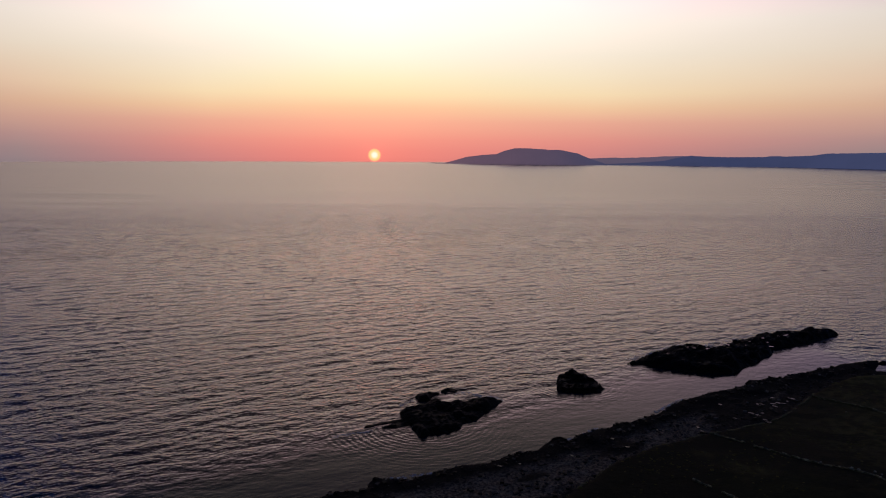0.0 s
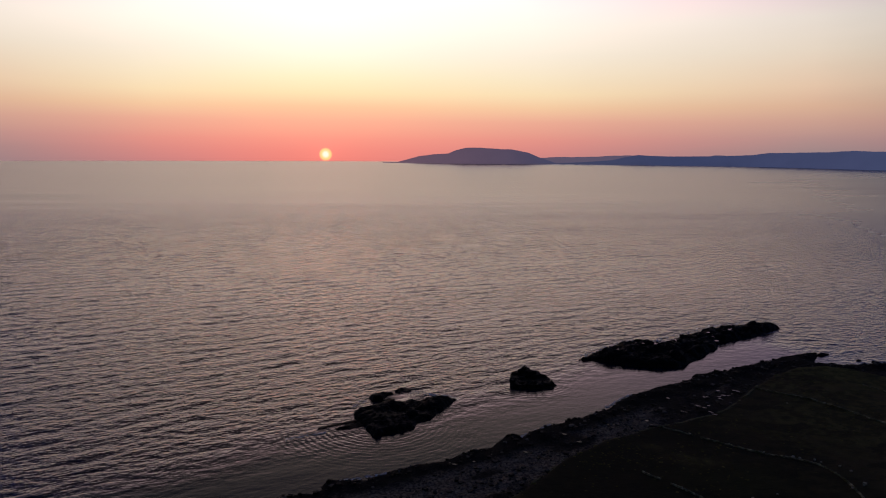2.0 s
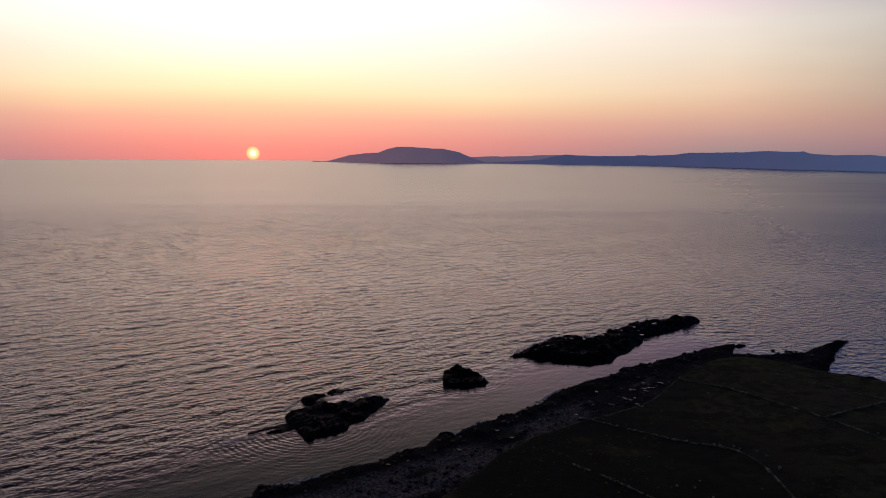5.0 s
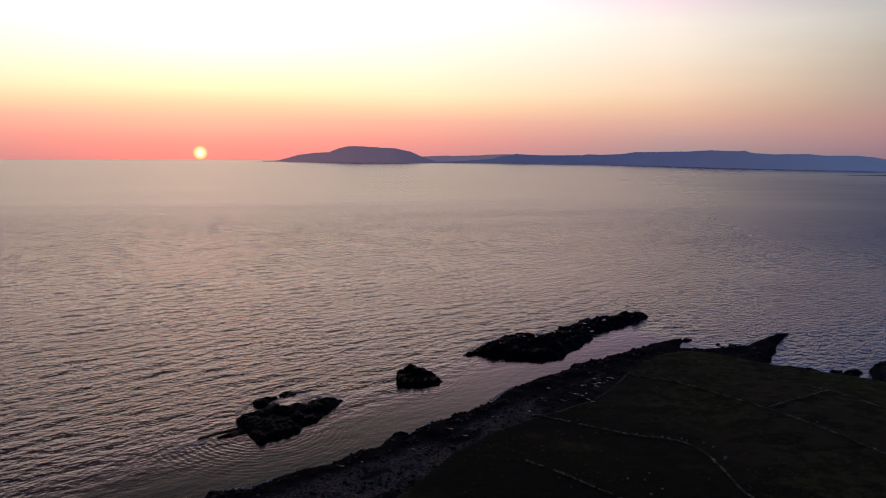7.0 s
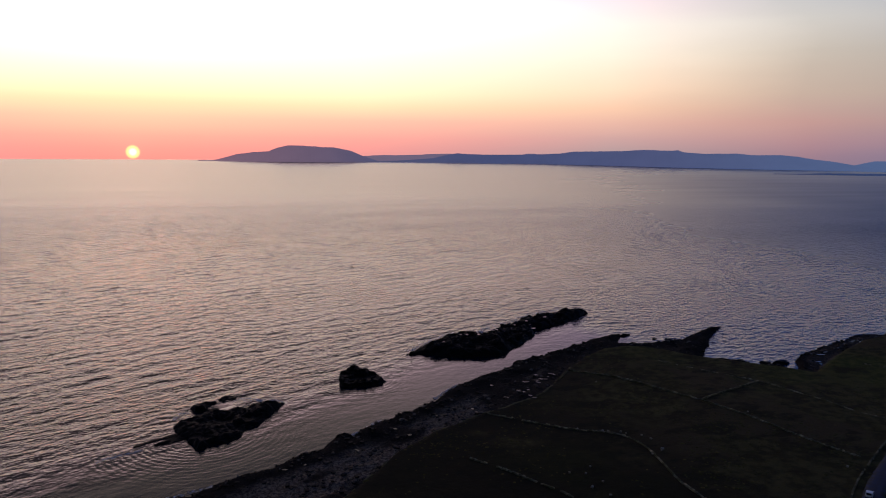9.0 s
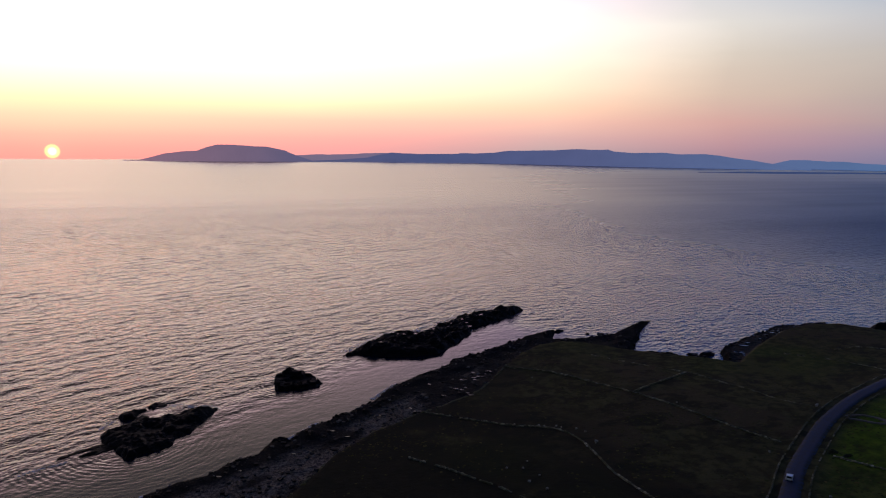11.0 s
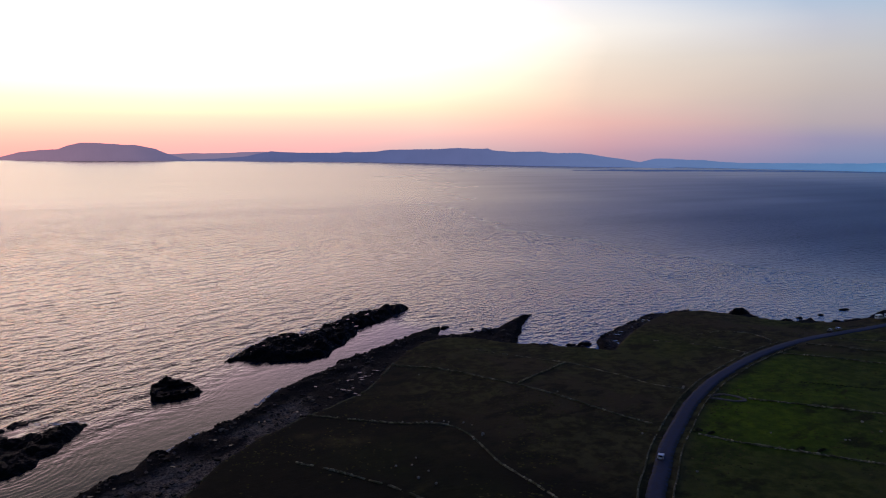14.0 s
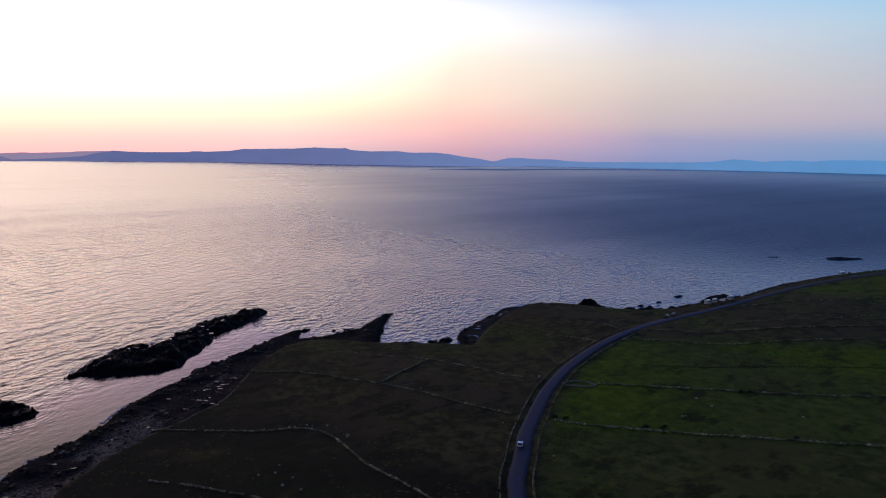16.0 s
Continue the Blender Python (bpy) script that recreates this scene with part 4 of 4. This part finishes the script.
# ---------- field walls ----------
WALLS = [
    ("grey dry-stone wall between dark rough fields", 0.0, 0.95, [(137.8, 256.6), (150.3, 244.9), (156.8, 230.4), (161.5, 214.4), (164.6, 207.2), (169.7, 187.7), (172.1, 175.3), (174.4, 163.6), (178, 152)]),
    ("short grey dry-stone wall joining two longer walls", 0.0, 1.0, [(164.6, 207.2), (175.8, 211.2), (189.2, 216.4), (202.7, 222.0)]),
    ("low overgrown dry-stone wall near the headland", 0.05, 0.7, [(181.4, 257.6), (188.3, 245.8), (202.7, 222.0), (205.5, 209.8), (208.3, 195.9), (209.8, 181.8), (214.5, 171.2)]),
    ("broken dry-stone wall winding across rough grass", 0.02, 0.85, [(86.6, 221.5), (101.1, 205.7), (108.4, 197.4), (116.5, 192.1), (121.1, 186.2), (122.0, 176.4), (119.7, 164.5), (117.6, 153.5), (117.6, 141.0), (117.2, 130.2), (116, 112)]),
    ("tumbled pale dry-stone wall in rough grass", 0.10, 0.9, [(69.2, 186.2), (75.1, 176.6), (80.7, 165.3), (85.2, 155.9), (89, 143)]),
    ("long pale dry-stone wall across green pasture", 0.0, 1.1, [(184.5, 139.0), (190.3, 127.9), (200.5, 113.3), (210.3, 99.1), (221.2, 86.0), (231.0, 72.7), (242.5, 57.5), (262, 31)]),
    ("long pale dry-stone wall across green pasture", 0.02, 0.95, [(226.8, 150.7), (238.8, 136.0), (258.5, 112.1), (271.6, 96.6), (294.7, 71.6), (320, 44)]),
    ("dry-stone wall between pasture and brown field", 0.02, 1.0, [(292.1, 181.5), (305.1, 166.3), (314.9, 151.5), (324.3, 142.3), (351.3, 127.1), (370.7, 113.3), (387.3, 96.6), (410, 72)]),
    ("dark overgrown field wall beyond the road", 0.0, 1.1, [(317.5, 184.0), (327.3, 172.6), (334.0, 161.0), (349.5, 153.8), (378.0, 137.2), (403.7, 118.7), (421.0, 105.7), (450, 84)]),
    ("dark overgrown field wall beyond the road", 0.02, 0.9, [(346, 184.0), (363.7, 163.4), (384.3, 154.3), (411.2, 135.1), (451.2, 113.8), (490, 90)]),
    ("dark overgrown field wall beyond the road", 0.05, 0.9, [(417, 181.0), (452.4, 165.6), (505.5, 128.4), (560, 95)]),
    ("low dry-stone wall on the headland", 0.05, 0.8, [(290.1, 223.5), (304.1, 221.4), (312.5, 209.5), (309, 195.5)]),
    ("low dry-stone wall on the headland", 0.08, 0.7, [(265.5, 229.0), (273.0, 215.4), (278.8, 199.3), (280.5, 189)]),
]
for k, (label, gaps, tall, pts) in enumerate(WALLS):
    stone_wall(pts, label, tall * 0.62, 0.30, gaps, 100 + k, WALLSTONE if "pasture" in label or "short" in label else LICHEN)

# walls that follow both sides of the road
for sgn, off, seed, tall in ((-1, 4.6, 7, 0.9), (1, 4.4, 9, 0.95)):
    pts = ROAD_LINE + ROAD_SIDE * sgn * off
    stone_wall([tuple(p) for p in pts[24:150:5]], "mossy dry-stone wall along the road verge", tall * 0.6, 0.24, 0.035, seed, MOSSY)

# ---------- gravel loop and pools ----------
GRAVEL = plain_material("pale_gravel", (0.12, 0.112, 0.095), 0.95, 0.0, 1.5, 0.35, 0.2)


def build_track():
    """The worn ring of gravel at a field gate."""
    line = spline([(216.0, 160.0), (218.5, 160.2), (222.6, 158.8), (225.2, 154.8), (224.6, 150.9), (221.3, 151.8), (217.5, 156.2), (215.5, 159.0)], 0.6)
    way = np.gradient(line, axis=0)
    way /= np.linalg.norm(way, axis=1)[:, None] + 1e-9
    bm = bmesh.new()
    rows = []
    for (x, y), w in zip(line, way):
        sx, sy = w[1], -w[0]
        z = max(height_at(x, y), 5.9) + 0.30
        half = 0.55 + 0.12 * math.sin(x * 3.1)
        rows.append([bm.verts.new((x + sx * o, y + sy * o, z + dz)) for o, dz in ((-half - 0.3, -0.5), (-half, 0.0), (half, 0.0), (half + 0.3, -0.5))])
    for a, b in zip(rows, rows[1:]):
        for j in range(3):
            bm.faces.new((a[j], a[j + 1], b[j + 1], b[j]))
    return tagged(part("path_loop", bm, GRAVEL), "worn pale gravel loop at a field gate", "path", kind="structure")


build_track()
rng = random.Random(77)
POOL_SPOTS = [(121, 254, 6), (126, 256, 4), (87, 231.5, 3), (105, 231.5, 2), (107, 240, 3), (131, 259.5, 3), (103, 252, 2), (113, 245, 3), (72, 231, 2), (58, 222, 2),
              (40, 211, 2), (252.5, 244.3, 3), (258, 243.8, 2), (297, 261, 2), (302, 269.5, 1), (329, 267.5, 1), (264, 253, 4), (270, 256, 2), (285, 262, 2), (301, 268, 2), (296, 262, 2), (22, 203, 2)]
for k, (x, y, n) in enumerate(POOL_SPOTS):
    for j in range(n):
        tide_pool(x + rng.gauss(0, 2.4), y + rng.gauss(0, 1.8), rng.uniform(0.5, 1.5), rng.uniform(0.25, 0.5), -0.5 + rng.uniform(-0.4, 0.4), 20 * k + j)

# a low earth and stone bank between the beach and the grass
stone_wall([(30, 176.5), (41, 187.3), (50, 198.8), (64, 210.2), (79.7, 218), (98, 226), (114, 234), (122.6, 242), (132, 251), (140.5, 260.5)],
           "low dark bank of stones between beach and grass", 0.4, 0.45, 0.12, 61, BANKSTONE)


def field_stone(x, y, s, seed):
    r = random.Random(seed)
    bm = bmesh.new()
    z = height_at(x, y)
    add_stone(bm, x, y, z + s * 0.4, s, s * 0.8, s * 0.6, r.uniform(0, 3), r)
    bmesh.ops.bevel(bm, geom=bm.edges[:], offset=s * 0.18, segments=2, affect="EDGES")
    return tagged(part("field_stone", bm, PALE_STONE), "pale weathered stone lying in the grass", "stone", group="field stones")


PALE_STONE = plain_material("pale_limestone", (0.34, 0.31, 0.24), 0.9, 0.0, 3.0, 0.25, 0.2)
for k, (x, y, s) in enumerate([(161.8, 121.9, 0.35), (216.0, 171.4, 0.6), (217.4, 172.2, 0.5), (169.1, 148.5, 0.4), (116.5, 193.2, 0.5), (118.0, 192.2, 0.4), (125.7, 174.2, 0.55), (122.5, 189.0, 0.3),
                               (91.5, 168.0, 0.4), (239.3, 117.6, 0.5), (219.4, 112.2, 0.4), (220.6, 111.6, 0.3), (249.6, 84.4, 0.45), (121.6, 190.6, 0.4), (126.1, 185.8, 0.4), (127.2, 182.3, 0.35), (124.9, 173.4, 0.3), (121.0, 172.2, 0.35),
                               (95.6, 166.1, 0.35), (99.0, 169.8, 0.3), (97.5, 160.3, 0.35), (93.0, 158.0, 0.45), (95.2, 152.5, 0.4), (141, 240, 0.3), (172, 192, 0.3), (110, 197.6, 0.35), (205, 128, 0.3), (236, 110, 0.4)]):
    field_stone(x, y, s, k)

# ---------- foam ----------
FOAM = plain_material("sea_foam", (0.62, 0.60, 0.60), 0.9, 0.0, 2.5, 0.3, 0.2)


def foam_streak(points, width, seed):
    """A thin broken streak of foam on the water."""
    r = random.Random(seed)
    bm = bmesh.new()
    line = spline(points, 0.8)
    for (x, y), (wx, wy) in zip(line, np.gradient(line, axis=0)):
        turn = math.atan2(wy, wx)
        c, n = math.cos(turn), math.sin(turn)
        for _ in range(5):
            cx, cy, q = x + r.gauss(0, width), y + r.gauss(0, width), 0.06 + 0.30 * r.random() ** 2
            ring = []
            for a in np.arange(0, 6.2, 0.9):
                u, v = q * 3.0 * r.uniform(0.5, 1.1) * math.cos(a), q * r.uniform(0.6, 1.1) * math.sin(a)
                ring.append(bm.verts.new((cx + c * u - n * v, cy + n * u + c * v, 0.16)))
            top = bm.verts.new((cx, cy, 0.19))
            for i in range(len(ring)):
                bm.faces.new((ring[i], ring[(i + 1) % len(ring)], top))
    return tagged(part("foam", bm, FOAM), "thin broken streak of white foam beside rocks", "foam", kind="stuff")


foam_streak([(7, 270), (12.5, 268.5), (18.2, 265.5), (23, 262.8)], 0.8, 1)
foam_streak([(-15.5, 256), (-13.5, 259), (-11.5, 261)], 0.6, 2)
foam_streak([(86, 317), (100, 329.6), (115.5, 341.5), (124, 343)], 0.9, 3)
foam_streak([(129, 338.5), (133, 345), (147.5, 352.5), (163, 363), (178, 370.5), (198, 377)], 0.9, 4)
foam_streak([(41, 224.5), (47, 229.5), (53, 235)], 0.4, 8)
foam_streak([(78, 250.5), (86, 259), (92, 264)], 0.4, 9)
foam_streak([(-19, 194.5), (-12, 197), (-3, 199.5)], 0.5, 10)
foam_streak([(-24, 231), (-30, 229), (-36, 226.5)], 0.5, 5)
foam_streak([(690, 240), (700, 238), (720, 233), (745, 215)], 1.2, 6)
foam_streak([(655, 180), (670, 175), (690, 166)], 0.8, 7)

# ---------- bushes along the field walls ----------
LEAF = plain_material("dark_gorse_leaf", (0.036, 0.042, 0.018), 0.8, 0.0, 1.5, 0.5, 0.2)
TWIG = plain_material("dark_twig", (0.030, 0.022, 0.015), 0.9, 0.0, 4.0, 0.3, 0.2)


def leaf_clumps(bm, rng, cx, cy, cz, a, b, h, count):
    """Small tilted leaves spread through an uneven dome."""
    lumps = [(rng.uniform(-0.6, 0.6), rng.uniform(-0.6, 0.6), rng.uniform(0.5, 1.0)) for _ in range(5)]
    for _ in range(count):
        lx, ly, lh = rng.choice(lumps)
        t, q = rng.uniform(0, 6.283), rng.random() ** 0.5
        x, y = cx + a * (lx + 0.5 * q * math.cos(t)), cy + b * (ly + 0.5 * q * math.sin(t))
        z = cz + h * lh * (1 - 0.75 * q * q) * rng.uniform(0.35, 1.0)
        w = rng.uniform(0.10, 0.24)
        u = Vector((rng.gauss(0, 1), rng.gauss(0, 1), rng.gauss(0, 0.5))).normalized() * w
        v = Vector((rng.gauss(0, 1), rng.gauss(0, 1), rng.gauss(0, 1))).normalized() * w * 0.7
        p = Vector((x, y, z))
        bm.faces.new([bm.verts.new(p + k) for k in (u, v, -u, -v)])


def bush(x, y, a, b, h, seed):
    """A low wind-bent bush: a few stems under a ragged crown of leaves."""
    rng = random.Random(seed)
    z = height_at(x, y)
    root = new("bush", None)
    root.location = (x, y, z)
    stems = bmesh.new()
    for _ in range(6):
        t = rng.uniform(0, 6.283)
        top = Vector((a * 0.6 * math.cos(t), b * 0.6 * math.sin(t), h * 0.6))
        ring = [[stems.verts.new(Vector((0.06 * w * math.cos(k), 0.06 * w * math.sin(k), -0.1)) + top * f) for k in (0, 2.1, 4.2)] for f, w in ((0.0, 1.0), (1.0, 0.4))]
        for k in range(3):
            stems.faces.new((ring[0][k], ring[0][(k + 1) % 3], ring[1][(k + 1) % 3], ring[1][k]))
    part("stems", stems, TWIG, root, "dark twisted stems")
    crown = bmesh.new()
    leaf_clumps(crown, rng, 0, 0, 0.0, a, b, h, 420)
    part("crown", crown, LEAF, root)
    return tagged(root, "low dark gorse bush growing against a field wall", "bush", group="gorse bushes")


for k, (x, y, a, b, h) in enumerate([(258.6, 110.2, 1.9, 1.2, 1.5), (260.8, 107.8, 1.5, 1.0, 1.2), (201.5, 115.8, 2.4, 1.2, 0.6), (206.0, 111.8, 2.0, 1.2, 0.5), (229, 79.0, 1.8, 1.1, 0.5),
                                     (186.5, 141.5, 2.2, 1.4, 0.8), (188.5, 137.5, 1.8, 1.3, 0.7)]):
    bush(x, y, a, b, h, 500 + k)


def hedge(points, width, h, seed, label):
    """A continuous low overgrown bank of scrub along a field edge."""
    rng = random.Random(seed)
    line = spline(points, 1.6)
    zs = land(line[:, 0], line[:, 1])[0]
    bm = bmesh.new()
    for (x, y), z in zip(line, zs):
        k = rng.uniform(0.5, 1.15)
        leaf_clumps(bm, rng, x, y, float(z) - 0.05, 1.3, width, h * k, 46)
    return tagged(part("hedge", bm, LEAF), label, "hedge", group="field hedges")


hedge([(262, 152.5), (267.6, 146.5), (280.1, 134.1), (291.5, 124.9), (311.8, 107.4), (325.3, 94.2), (336.6, 83.0), (350, 69)], 0.6, 0.42, 71, "low dark scrub hedge between green pastures")

# ---------- vehicles ----------
PAINT_WHITE = plain_material("white_paint", (0.78, 0.78, 0.77), 0.25, 0.0, 2.0, 0.04, 0.5)
PAINT_SILVER = plain_material("silver_paint", (0.45, 0.46, 0.48), 0.3, 0.6, 2.0, 0.05, 0.5)
PAINT_RED = plain_material("rusty_red_paint", (0.30, 0.07, 0.04), 0.35, 0.0, 2.0, 0.1, 0.5)
GLASS = plain_material("dark_car_glass", (0.012, 0.014, 0.018), 0.06, 0.0, 1.0, 0.1, 0.6)
RUBBER = plain_material("black_rubber", (0.02, 0.02, 0.02), 0.85, 0.0, 10.0, 0.2, 0.3)
RIM = plain_material("wheel_rim_metal", (0.5, 0.5, 0.5), 0.35, 0.9, 4.0, 0.1, 0.5)
LAMP_RED = plain_material("red_lamp_glass", (0.35, 0.02, 0.02), 0.2, 0.0, 4.0, 0.1, 0.5)
LAMP_CLEAR = plain_material("clear_lamp_glass", (0.7, 0.7, 0.68), 0.15, 0.0, 4.0, 0.1, 0.5)


def outline_solid(profile, half, inset=0.0, upper=0.0):
    """A body drawn by its side profile (x, z), across from -half to half, narrower above the height upper."""
    bm = bmesh.new()
    rows = []
    for y in (-half, half):
        row = []
        for x, z in profile:
            k = 1 - inset * max(0.0, z - upper)
            row.append(bm.verts.new((x, y * k, z)))
        rows.append(row)
    n = len(profile)
    for i in range(n):
        j = (i + 1) % n
        bm.faces.new((rows[0][i], rows[0][j], rows[1][j], rows[1][i]))
    bm.faces.new(rows[0][::-1])
    bm.faces.new(rows[1])
    bmesh.ops.recalc_face_normals(bm, faces=bm.faces)
    bmesh.ops.bevel(bm, geom=bm.edges[:], offset=0.05, segments=2, affect="EDGES")
    return bm


def quad_pane(corners, out):
    """A pane with a little thickness."""
    bm = bmesh.new()
    a = [bm.verts.new(c) for c in corners]
    b = [bm.verts.new(Vector(c) + Vector(out)) for c in corners]
    bm.faces.new(b)
    bm.faces.new(a[::-1])
    for i in range(4):
        j = (i + 1) % 4
        bm.faces.new((a[i], a[j], b[j], b[i]))
    bmesh.ops.recalc_face_normals(bm, faces=bm.faces)
    return bm


def disc_solid(radius, width, at, axis_y=True):
    bm = bmesh.new()
    bmesh.ops.create_cone(bm, cap_ends=True, segments=20, radius1=radius, radius2=radius, depth=width)
    bmesh.ops.rotate(bm, verts=bm.verts, cent=(0, 0, 0), matrix=Matrix.Rotation(radians(90), 3, "X"))
    bmesh.ops.bevel(bm, geom=[e for e in bm.edges if len(e.link_faces) == 2 and e.calc_face_angle() > 1.0], offset=width * 0.15, segments=1, affect="EDGES")
    bmesh.ops.translate(bm, verts=bm.verts, vec=at)
    return bm


def vehicle(kind, paint, label, category):
    """A car or a tall camper van with windows, wheels and lamps; it faces +x and stands on z = 0."""
    car = new(category.replace(" ", "_"), None)
    if kind == "car":
        half, wheels, r = 0.86, (1.28, -1.28), 0.31
        body = [(-2.05, 0.35), (2.05, 0.32), (2.08, 0.62), (1.95, 0.78), (0.95, 0.93), (0.25, 1.42), (-1.35, 1.47), (-1.95, 0.98), (-2.1, 0.85)]
        part("body", outline_solid(body, half, 0.22, 0.9), paint, car)
        part("windscreen", quad_pane([(0.93, -0.68, 0.97), (0.93, 0.68, 0.97), (0.32, 0.60, 1.37), (0.32, -0.60, 1.37)], (0.05, 0, 0.04)), GLASS, car, "dark windscreen")
        part("rear_window", quad_pane([(-1.9, -0.64, 1.02), (-1.9, 0.64, 1.02), (-1.42, 0.58, 1.40), (-1.42, -0.58, 1.40)], (-0.06, 0, 0.03)), GLASS, car, "dark rear window")
        sides = [((0.80, 0.98), (0.24, 1.34), (-0.42, 1.37), (-0.42, 0.98)), ((-0.5, 0.98), (-0.5, 1.37), (-1.28, 1.38), (-1.6, 1.0))]
        inset = 0.22
    else:
        half, wheels, r = 1.0, (1.75, -1.55), 0.36
        body = [(-2.75, 0.4), (2.75, 0.38), (2.8, 0.95), (2.35, 1.25), (1.85, 2.0), (1.6, 2.62), (-2.6, 2.68), (-2.78, 2.4)]
        part("body", outline_solid(body, half, 0.04, 1.2), paint, car)
        part("windscreen", quad_pane([(2.34, -0.82, 1.30), (2.34, 0.82, 1.30), (1.92, 0.80, 1.93), (1.92, -0.80, 1.93)], (0.06, 0, 0.04)), GLASS, car, "dark windscreen")
        part("rear_window", quad_pane([(-2.77, -0.6, 1.5), (-2.77, 0.6, 1.5), (-2.78, 0.6, 2.1), (-2.78, -0.6, 2.1)], (-0.05, 0, 0)), GLASS, car, "dark rear window")
        sides = [((2.1, 1.3), (1.72, 1.92), (1.1, 1.92), (1.1, 1.3)), ((0.4, 1.5), (0.4, 2.05), (-0.8, 2.05), (-0.8, 1.5)), ((-1.4, 1.6), (-1.4, 2.0), (-2.1, 2.0), (-2.1, 1.6))]
        inset = 0.04
    upper = 0.9 if kind == "car" else 1.2
    for s in (-1, 1):
        for win in sides:
            pts = [(x, s * (half * (1 - inset * max(0, z - upper)) + 0.004), z) for x, z in win]
            part("side_window", quad_pane(pts, (0, s * 0.02, 0)), GLASS, car, "dark side window")
        for x in wheels:
            w = part("wheel", disc_solid(r, 0.2, (x, s * (half - 0.05), r)), RUBBER, car, "black tyre")
            part("rim", disc_solid(r * 0.62, 0.22, (x, s * (half - 0.04), r)), RIM, w, "grey metal rim")
        front, back = (2.03, 0.68) if kind == "car" else (2.74, 0.85)
        part("headlight", quad_pane([(front, s * 0.45, back), (front, s * 0.75, back), (front, s * 0.75, back - 0.15), (front, s * 0.45, back - 0.15)], (0.06, 0, 0)), LAMP_CLEAR, car, "clear headlight")
        rear = -2.06 if kind == "car" else -2.76
        part("tail_light", quad_pane([(rear, s * 0.55, 0.85), (rear, s * 0.78, 0.85), (rear, s * 0.78, 0.65), (rear, s * 0.55, 0.65)], (-0.05, 0, 0)), LAMP_RED, car, "red tail light")
        part("bumper", quad_pane([(rear * 0.99, s * 0.02, 0.40), (rear * 0.99, s * half * 0.93, 0.40), (rear * 0.99, s * half * 0.93, 0.56), (rear * 0.99, s * 0.02, 0.56)], (-0.07, 0, 0)), RUBBER, car, "black plastic bumper half")
    return tagged(car, label, category, "parked vehicles")


def on_ground(x, y, turn):
    i = int(np.argmin(np.hypot(ROAD_LINE[:, 0] - x, ROAD_LINE[:, 1] - y)))
    far = math.hypot(ROAD_LINE[i][0] - x, ROAD_LINE[i][1] - y)
    z = ROAD_Z[i] + 0.06 if far < 2.7 else max(height_at(x, y) + 0.02, ROAD_Z[i] - 0.3)
    return pose(x, y, z, 0, 0, turn)


car = vehicle("car", PAINT_WHITE, "white hatchback car on the asphalt coast road", "car")
car.matrix_basis = on_ground(159.5, 132.8, 36)
van = vehicle("van", PAINT_WHITE, "white camper van parked on the verge by the sea", "camper van")
van.matrix_basis = on_ground(408.9, 197.5, -4)
for x, y, turn in ((416.5, 196.8, 8), (432.7, 194.4, -3), (590, 181, 160)):
    copy_thing(van, on_ground(x, y, turn))
small = vehicle("car", PAINT_SILVER, "silver car parked on the verge by the sea", "car")
small.matrix_basis = on_ground(357.3, 195.2, 12)
for x, y, turn in ((364.4, 195.2, 5), (446.7, 193.2, -4), (424.5, 195.8, 80)):
    copy_thing(small, on_ground(x, y, turn))
red = vehicle("car", PAINT_RED, "rusty red car parked among white vans", "car")
red.matrix_basis = on_ground(427.5, 196.2, 85)
for x, y, turn in ((600.5, 179, 10), (621.1, 172.5, -20), (631.7, 169.8, -24)):
    copy_thing(small, on_ground(x, y, turn))
